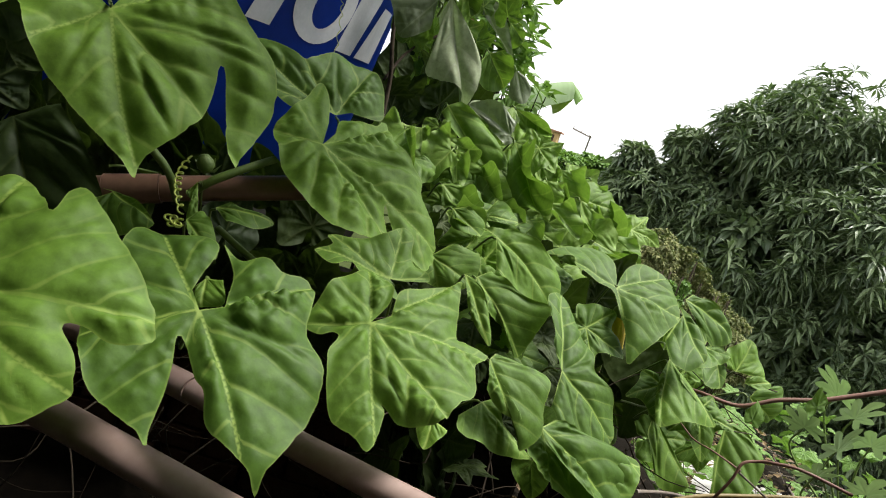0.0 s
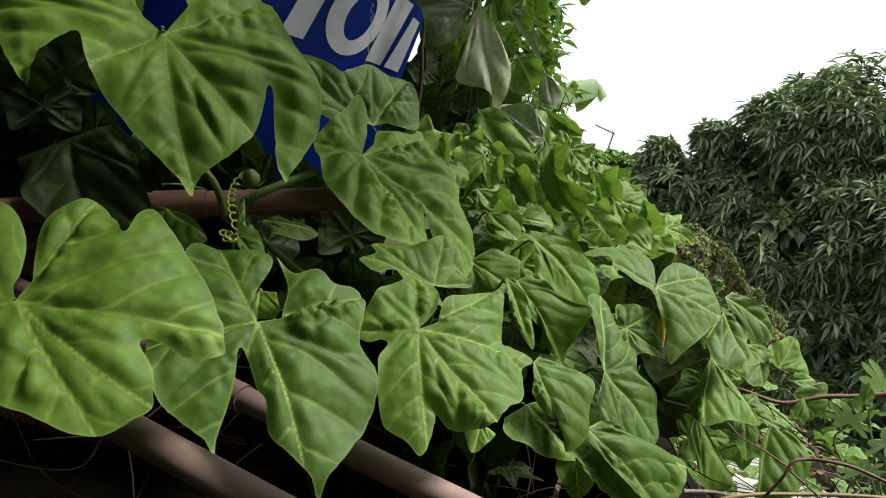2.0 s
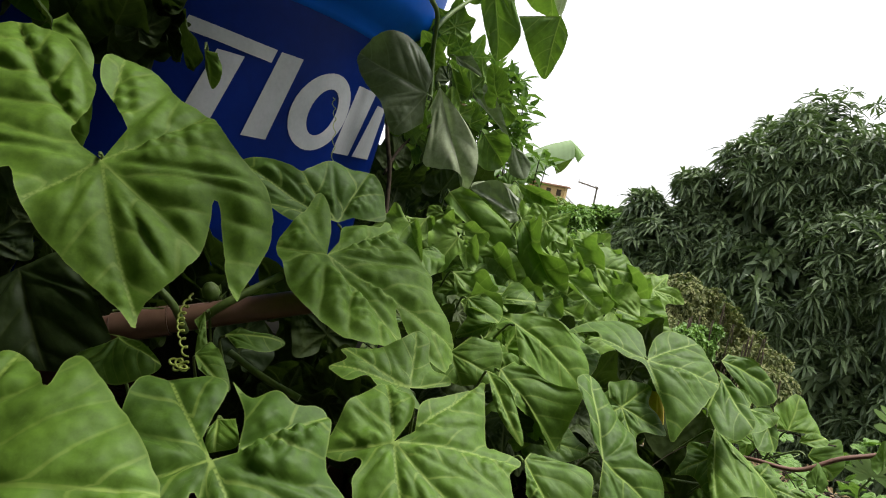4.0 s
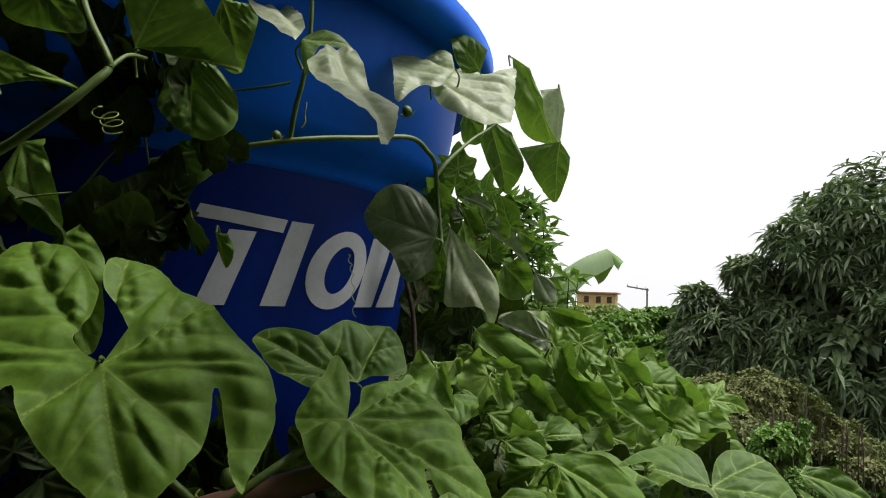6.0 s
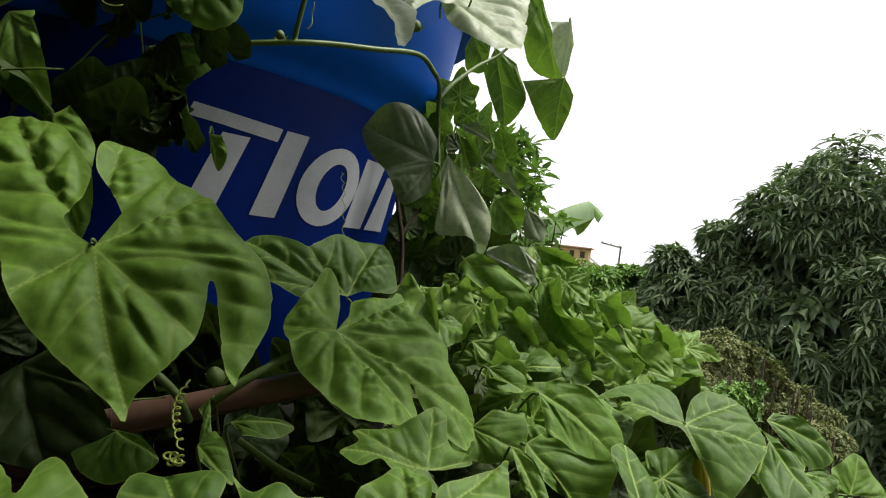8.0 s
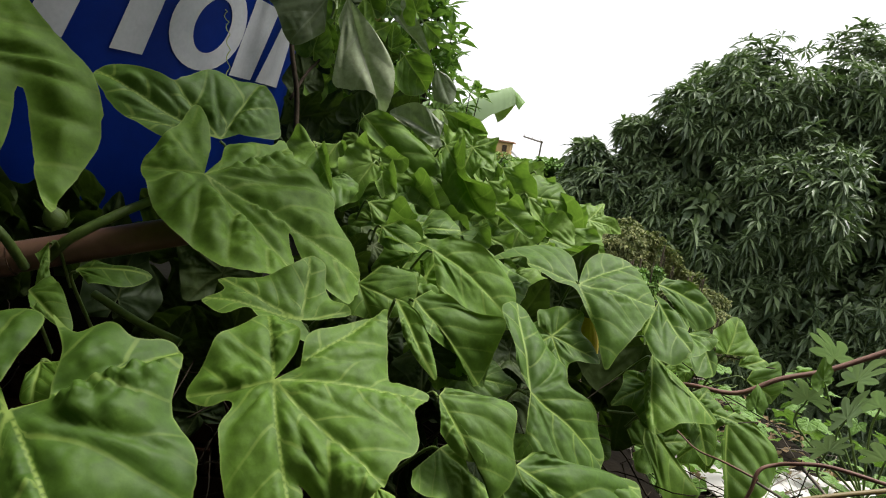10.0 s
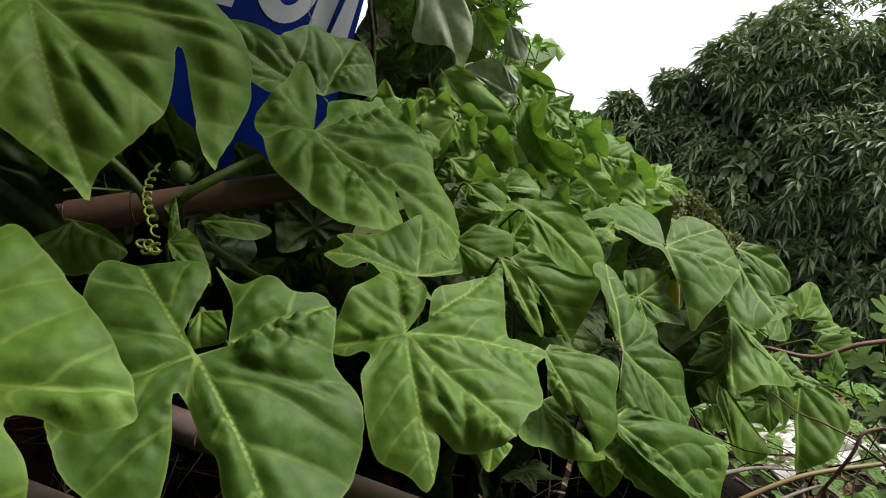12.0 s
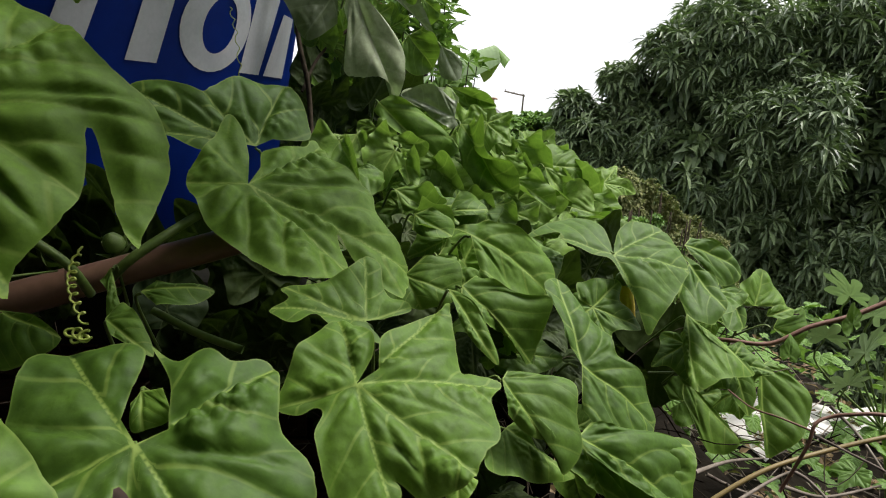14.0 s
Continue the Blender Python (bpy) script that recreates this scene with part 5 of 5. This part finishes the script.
twig_ends = [
    ((0.426, 0.798, 0.878), (0.498, 0.839, 0.869), (0.576, 0.877, 0.851)), ((0.448, 0.743, 0.873), (0.523, 0.785, 0.876), (0.568, 0.802, 0.881)),
    ((0.573, 0.829, 0.867), (0.605, 0.822, 0.852), (0.599, 0.771, 0.853)), ((0.466, 0.791, 0.868), (0.472, 0.786, 0.849), (0.479, 0.779, 0.823)),
    ((0.468, 0.838, 0.850), (0.507, 0.830, 0.834), (0.545, 0.823, 0.824)), ((0.551, 1.085, 0.846), (0.597, 1.069, 0.802), (0.632, 1.061, 0.785)),
    ((0.601, 0.865, 0.815), (0.702, 0.896, 0.776), (0.827, 0.931, 0.772)), ((0.890, 1.137, 0.805), (0.906, 1.077, 0.779), (0.834, 0.934, 0.790))]
for a, b, c in twig_ends:
    tw = thing("dry_twig", "bare pale grey dry twig on the litter", "twig", "dry twigs")
    stem(tw, [a, b, c], rnd.uniform(0.002, 0.0035), 0.0015, dry_twig, "stem")

# litter of dry sticks on the slab
verts, faces = [], []
for i in range(300):
    a = np.array((rnd.uniform(0.55, 1.3), rnd.uniform(0.5, 2.8), 0.0))
    if a[1] > 1.3:
        a[0] += rnd.uniform(0, 0.6)
    a[2] = 0.31 + abs(rnd.gauss(0, 0.05))
    w, L = rnd.uniform(0, 6.28), rnd.uniform(0.08, 0.4)
    b = a + np.array((math.cos(w), math.sin(w), rnd.gauss(0, 0.12))) * L
    b[2] = max(0.305, b[2])
    mid = (a + b) / 2 + np.array((rnd.gauss(0, 0.02), rnd.gauss(0, 0.02), rnd.uniform(0, 0.03)))
    r = rnd.uniform(0.001, 0.003)
    for j, c in enumerate((a, mid, b)):
        k = len(verts)
        verts += [c + (r, 0, 0), c + (-r * 0.5, r * 0.5, r * 0.87), c + (-r * 0.5, -r * 0.5, -r * 0.5)]
        if j:
            faces += [(k - 3 + s, k - 3 + (s + 1) % 3, k + (s + 1) % 3, k + s) for s in range(3)]
tagged(put("dry_sticks", mesh_of("dry_sticks", verts, faces, dry_twig)), "litter of dry pale sticks on the roof slab", "dry sticks", "", "stuff")

# fallen leaves
v, f = rosettes([((rnd.uniform(0.2, 1.9), rnd.uniform(0.7, 2.85), 0.31 + 0.02 * rnd.random()), (rnd.gauss(0, 0.3), rnd.gauss(0, 0.3), 1)) for i in range(700)], 3, 0.055, 0.024, rnd, 0.15)
tagged(put("leaf_litter", mesh_of("leaf_litter", v, f, dry_leaf, False)), "fallen brown leaves on the roof slab", "leaf litter", "", "stuff")

# a torn pale sheet in the litter
def torn_sheet(cx, cy, w, h, turn):
    verts, faces = [], []
    for j in range(9):
        for i in range(9):
            x, y = (i / 8 - 0.5) * w, (j / 8 - 0.5) * h
            k = 1 + 0.25 * noise.noise((x * 9, y * 9, cx * 3))
            verts.append((x * k, y * k, 0.03 + 0.03 * noise.noise((x * 6, y * 6, cx))))
    n = len(verts)
    verts += [(x, y, z - 0.006) for x, y, z in verts]
    for j in range(8):
        for i in range(8):
            q = (j * 9 + i, j * 9 + i + 1, j * 9 + i + 10, j * 9 + i + 9)
            faces += [q, tuple(n + s for s in reversed(q))]
    ob = put("broken_board", mesh_of("broken_board", verts, faces, plaster), None, pose(cx, cy, 0.3, 0, 0, turn))
    tagged(ob, "broken pale fibre board lying among dry sticks", "board", "broken boards")


torn_sheet(1.36, 2.05, 0.34, 0.42, 20)
torn_sheet(1.72, 2.0, 0.3, 0.26, -15)


def palmate(owner, m, size, fingers=7):
    sp = []
    for i in range(fingers):
        a = -120 + 240 * i / (fingers - 1)
        r = 1 - 0.35 * abs(i - fingers // 2) / (fingers // 2)
        sp += [(a - 12, r * 0.78 * size), (a, r * size), (a + 12, r * 0.78 * size)]
        if i < fingers - 1:
            sp.append((a + 120 / (fingers - 1), 0.42 * size))
    return leaf(owner, m, sp, sp.index(max(sp, key=lambda s: s[1])), mat=pale_leaf, puff=0.02, wave=0.02)


papaya = thing("lobed_plant", "pale green plant with deeply fingered leaves", "plant")
for at, s, rx, ry, rz in (((1.147, 1.445, 0.938), 0.09, 60, 10, 100), ((1.163, 1.385, 0.910), 0.08, 70, -10, 190), ((1.092, 1.429, 0.836), 0.075, 60, 10, 120), ((1.147, 1.368, 0.827), 0.085, 80, 0, 200),
                          ((1.150, 1.398, 0.735), 0.07, 60, 20, 160), ((1.259, 1.410, 0.848), 0.09, 60, 0, 180), ((1.241, 1.339, 0.751), 0.08, 60, 0, 160)):
    palmate(papaya, Matrix.Translation(at) @ pose(0, 0, 0, rx, ry, rz), s)
    put("stalk", tube_mesh("stalk", smooth_line([at, np.array(at) + (0.02, 0.03, -0.08), np.array((1.318, 1.448, 0.592))], 5), 0.0022, 0.003, green_stem, 6), papaya)
stem(papaya, [(1.318, 1.448, 0.592), (1.377, 1.475, 0.513), (1.433, 1.481, 0.341)], 0.008, 0.012, green_stem, "stem")

# low weeds with small lobed leaves
weeds = thing("weed_patch", "creeping light green weeds over the litter", "weeds")
small = [leaf_mesh(scaled(lobed, 1.0, rnd), 6, 300 + i, mat=weed_leaf) for i in range(4)]
for i in range(270):
    x, y = rnd.uniform(0.75, 1.9), rnd.uniform(1.3, 2.6)
    z = 0.42 + rnd.uniform(-0.06, 0.16) + 0.12 * noise.noise((x * 3, y * 3, 1))
    put("leaf", rnd.choice(small), weeds, pose(x, y, z, rnd.uniform(-50, 20), rnd.uniform(-35, 35), rnd.uniform(0, 360)) @ Matrix.Scale(rnd.uniform(0.03, 0.07), 4))
for i in range(16):
    a = np.array((rnd.uniform(0.7, 1.7), rnd.uniform(1.3, 2.4), rnd.uniform(0.38, 0.5)))
    stem(weeds, [a, a + (rnd.uniform(-0.1, 0.2), rnd.uniform(-0.1, 0.2), 0.05), a + (rnd.uniform(-0.1, 0.4), rnd.uniform(-0.2, 0.3), -0.03)], 0.0018, 0.0012, None, "runner", 4)

# ---- shrub behind the tank ----
shrub = thing("shrub", "light green bushy shrub with small pointed leaves", "shrub")
root = np.array((0.15, 2.35, 0.3))
tufts = []
for i in range(190):
    h = rnd.uniform(-0.75, 1.0) if i % 3 else rnd.uniform(0.2, 1.0)
    w = (0.30 * (1 - max(h, 0.0)) ** 0.6 + 0.03) * math.sqrt(rnd.random())
    a = rnd.uniform(0, 6.28)
    tufts.append((0.10 + w * math.cos(a), 2.1 + w * math.sin(a), 1.1 + 0.6 * h))
v, f = rosettes([(p, (rnd.gauss(0.2, 0.4), rnd.gauss(-0.2, 0.4), 1)) for p in tufts], 7, 0.085, 0.026, rnd, 0.12)
put("foliage", mesh_of("foliage", v, f, weed_leaf, False), shrub)
for p in tufts[::3]:
    p = np.array(p)
    put("twig", tube_mesh("twig", smooth_line([root, (root + p) / 2 + [0.05, 0, 0.1], p], 5), 0.004, 0.0015, bark, 5), shrub)

# ---- vine hanging at the left, and unseen leaves added overhead to shade the tank ----
over = thing("shading_vine", "vine hanging at the left, with unseen leaves added above to block light", "vine")
for i in range(420):
    x, y = rnd.uniform(-1.35, -0.2), rnd.uniform(0.42, 1.15)
    if x > -0.44:
        continue
    z = 1.86 + 0.3 * rnd.random() + 0.42 * (y - 0.45)
    put("leaf", rnd.choice(spare), over, pose(x, y, z, rnd.uniform(-25, 25), rnd.uniform(-25, 25), rnd.uniform(0, 360)) @ Matrix.Scale(rnd.uniform(1.2, 1.9), 4))
# unseen leaves added to shade the big leaf at the tank's foot
for i in range(10):
    x, y = rnd.uniform(0.1, 0.45), rnd.uniform(0.82, 1.02)
    put("leaf", rnd.choice(spare), over, pose(x, y, rnd.uniform(1.99, 2.18), rnd.uniform(-30, 30), rnd.uniform(-30, 30), rnd.uniform(0, 360)) @ Matrix.Scale(rnd.uniform(1.0, 1.5), 4))
# and more to shade the big leaf in front of the tank
for i in range(11):
    x, y = rnd.uniform(-0.06, 0.25), rnd.uniform(0.52, 0.84)
    if x > 0.08 and y < 0.66:
        continue
    put("leaf", rnd.choice(spare), over, pose(x, y, rnd.uniform(1.92, 2.2), rnd.uniform(-30, 30), rnd.uniform(-30, 30), rnd.uniform(0, 360)) @ Matrix.Scale(rnd.uniform(1.2, 1.8), 4))
# leaves hanging at the left, shade put into their colour
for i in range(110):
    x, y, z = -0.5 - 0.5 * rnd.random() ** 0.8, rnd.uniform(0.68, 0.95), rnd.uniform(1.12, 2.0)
    put("leaf", rnd.choice(spare_shaded), over, pose(x, y, z, rnd.uniform(40, 100), rnd.uniform(-30, 30), 180 + rnd.uniform(-50, 50)) @ Matrix.Scale(rnd.uniform(0.7, 1.3), 4))
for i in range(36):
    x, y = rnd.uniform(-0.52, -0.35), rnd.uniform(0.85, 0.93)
    put("leaf", rnd.choice(spare_shaded), over, pose(x, y, rnd.uniform(1.4, 1.72), rnd.uniform(60, 110), rnd.uniform(-30, 30), 180 + rnd.uniform(-60, 60)) @ Matrix.Scale(rnd.uniform(0.5, 0.9), 4))
for i in range(10):
    a = np.array((-0.97, -0.2 + 0.12 * i, 2.1))
    stem(over, [a, a + (0.25, rnd.uniform(-0.1, 0.1), 0.08), a + (0.5, rnd.uniform(-0.2, 0.2), 0.02)], 0.006, 0.003)
for y in (0.6, 0.72, 0.86, 0.96):
    stem(over, [(-0.97, 0.5, 2.1), (-0.5, y - 0.05, 2.16), (0.0, y, 2.1), (0.42, y + 0.03, 2.06)], 0.007, 0.003)

# ---- banana plant ----
banana = thing("banana_plant", "banana plant with a broad torn green leaf", "banana plant")
def banana_leaf(upper, lower, sag=0.03, mat=None):
    """A blade swept from its upper edge to its lower one, pleated across and a little torn."""
    upper, lower = smooth_line(upper, 8), smooth_line(lower, 8)
    n = min(len(upper), len(lower))
    verts, faces = [], []
    for i in range(n):
        a, b = np.array(upper[i]), np.array(lower[i])
        for j in range(7):
            q = j / 6
            torn = 0.012 * (i % 6 == 5) * (1 - 2 * q)
            verts.append(a + (b - a) * (q + torn) + np.array((0.0, -0.7, 0.7)) * (sag * math.sin(math.pi * q) + 0.0012 * math.sin(2.1 * i)))
        if i:
            k = 7 * i
            faces += [(k - 7 + j, k - 6 + j, k + 1 + j, k + j) for j in range(6)]
    put("leaf", mesh_of("leaf", verts, faces, mat or pale_leaf), banana)


banana_leaf([(0.62, 6.27, 1.63), (0.682, 6.25, 1.687), (0.855, 6.10, 1.801), (0.972, 6.0, 1.853), (1.05, 5.95, 1.882)],
            [(0.70, 6.05, 1.42), (0.763, 6.0, 1.452), (0.877, 5.85, 1.585), (0.999, 5.8, 1.662), (1.093, 5.8, 1.726)], 0.05)
banana_leaf([(1.05, 5.95, 1.882), (1.12, 5.87, 1.82), (1.178, 5.8, 1.753)],
            [(1.093, 5.8, 1.726), (1.105, 5.77, 1.70), (1.122, 5.75, 1.677)], 0.02, weed_leaf)
banana_leaf([(0.931, 6.0, 1.643), (1.02, 5.97, 1.70), (1.107, 5.9, 1.737)],
            [(0.982, 5.95, 1.55), (1.04, 5.95, 1.60), (1.107, 5.9, 1.727)], 0.01, bush_leaf)
stem(banana, [(0.671, 6.129, 1.637), (0.656, 6.160, 1.207), (0.75, 6.2, -2.7)], 0.06, 0.12, weed_leaf, "stalk")

# ---- distance ----
house = thing("house", "small far house with an ochre wall and a low tiled roof", "house")
bm = bmesh.new()
box(bm, -3.2, 3.2, -2.5, 2.5, -6.0, 1.0, 0.05)
part("wall", bm, plain("ochre_wall", [(0.3, (0.35, 0.24, 0.10)), (0.7, (0.5, 0.36, 0.18))], 1, 0.9), house)
bm = bmesh.new()
box(bm, -3.7, 3.7, -3.0, 3.0, 1.0, 1.25, 0.05)
part("roof", bm, tile, house)
for x in (-1.6, 0.4, 2.2):
    bm = bmesh.new()
    box(bm, x - 0.4, x + 0.4, -2.56, -2.46, -0.6, 0.5, 0.02)
    part("window", bm, bark, house)
house.matrix_basis = Matrix.Translation((17.632, 111.958, 2.317)) @ pose(0, 0, 0, 0, 0, -15)

pole = thing("utility_pole", "far pale utility pole with a crossarm", "utility pole")
top = np.array((10.7, 45.9, 2.55))
put("post", tube_mesh("post", [top + (0, 0, 0.1), top - (0, 0, 3), top - (0, 0, 7)], 0.06, 0.09, dry_twig, 8), pole)
bm = bmesh.new()
box(bm, -1.45, 0.1, -0.05, 0.05, -0.05, 0.05, 0.01)
arm = part("crossarm", bm, dry_twig, pole)
arm.matrix_basis = Matrix.Translation(top) @ pose(0, 0, 0, 0, 8, 5)
for k in (-1.35, -0.7, -0.1):
    v, f = lathe([(0, 0), (0.05, 0), (0.06, 0.06), (0.03, 0.1), (0.05, 0.14), (0, 0.18)], 8)
    put("insulator", mesh_of("insulator", v, f, white_pvc), pole, Matrix.Translation(top) @ pose(k, 0, 0.05 - 0.14 * k))
rail = thing("white_rail", "leaning white pole among far bushes", "pole")
put("shaft", tube_mesh("shaft", [np.array((7.730, 40.866, 1.539)), np.array((8.421, 38.961, 0.819)), np.array((9.484, 38.101, -0.048))], 0.09, 0.09, white_pvc, 8), rail)


def thicket(name, label, balls, tufts, per, length, width, mat, seed):
    r = random.Random(seed)
    ob = thing(name, label, "bushes")
    v, f = rosettes(crown_points(balls, tufts, r), per, length, width, r, 0.4)
    put("foliage", mesh_of("foliage", v, f, mat, False), ob)
    for b in balls:
        c = np.array(b[:3])
        for k in range(1):
            p = c + np.array((r.gauss(0, 0.4), r.gauss(0, 0.4), 0.3)) * b[3]
            put("branch", tube_mesh("branch", smooth_line([(c[0], c[1], -2.8), (c + p) / 2 - [0, 0, b[3]], p], 4), 0.006, 0.003, bark, 5), ob)
    return ob


thicket("thicket", "tangled thicket of brownish and dull green scrub", [
    (1.84, 5.41, 0.59, 0.25), (2.11, 5.17, 0.61, 0.29), (2.40, 5.03, 0.58, 0.28), (1.85, 4.87, 0.36, 0.27), (2.27, 4.81, 0.24, 0.31), (2.65, 4.75, 0.12, 0.27), (2.80, 5.07, 0.43, 0.19)], 4200, 8, 0.055, 0.022, scrub_leaf, 8)
creepers = [(rnd.uniform(1.7, 2.75), rnd.uniform(4.25, 4.75), 0.0, rnd.uniform(0.05, 0.11)) for i in range(26)]
creepers = [(x, y, 0.62 - 0.55 * abs(x - 2.0) + rnd.uniform(-0.3, 0.08), r) for x, y, z, r in creepers]
thicket("thicket", "light green creepers over dry scrub", creepers, 900, 6, 0.05, 0.03, weed_leaf, 9)
thicket("thicket", "sunlit scrub on rising ground", [
    (2.24, 14.38, 0.53, 0.50), (3.20, 15.45, 0.63, 0.61), (4.00, 15.50, 0.73, 0.61), (2.37, 12.40, 0.23, 0.54), (3.12, 12.45, 0.26, 0.54), (1.63, 13.34, 0.34, 0.58), (4.62, 14.55, 0.61, 0.63)], 3500, 8, 0.22, 0.12, weed_leaf, 10)

verts, faces = [], []
for i in range(130):
    a = np.array((rnd.uniform(1.2, 2.3), rnd.uniform(4.4, 5.2), rnd.uniform(-1.2, 0.3)))
    d = np.array((rnd.gauss(0, 0.5), rnd.gauss(0, 0.4), rnd.uniform(-0.1, 0.8)))
    line = smooth_line([a, a + d * 0.25 + (0, 0, 0.05), a + d * 0.5 + (rnd.gauss(0, 0.1), 0, -0.02)], 3)
    r = rnd.uniform(0.002, 0.0045)
    for j, c in enumerate(line):
        k = len(verts)
        verts += [c + (r, 0, 0), c + (-r * 0.5, r * 0.5, r * 0.87), c + (-r * 0.5, -r * 0.5, -r * 0.87)]
        if j:
            faces += [(k - 3 + s, k - 3 + (s + 1) % 3, k + (s + 1) % 3, k + s) for s in range(3)]
tagged(put("dry_scrub", mesh_of("dry_scrub", verts, faces, bark)), "tangle of bare brown twigs in the thicket", "twigs", "", "stuff")
far = thing("far_woods", "low line of hazy far trees along the horizon", "woods", "", "stuff")
balls = []
for i in range(70):
    a = radians(rnd.uniform(-10, 75))
    d = rnd.uniform(70, 160)
    balls.append((d * math.sin(a), d * math.cos(a), -1.6 + d * 0.006 * rnd.random(), rnd.uniform(1.6, 3.2)))
v, f = rosettes(crown_points(balls, 7000, rnd), 7, 0.9, 0.5, rnd, 0.5)
put("foliage", mesh_of("foliage", v, f, bush_leaf, False), far)
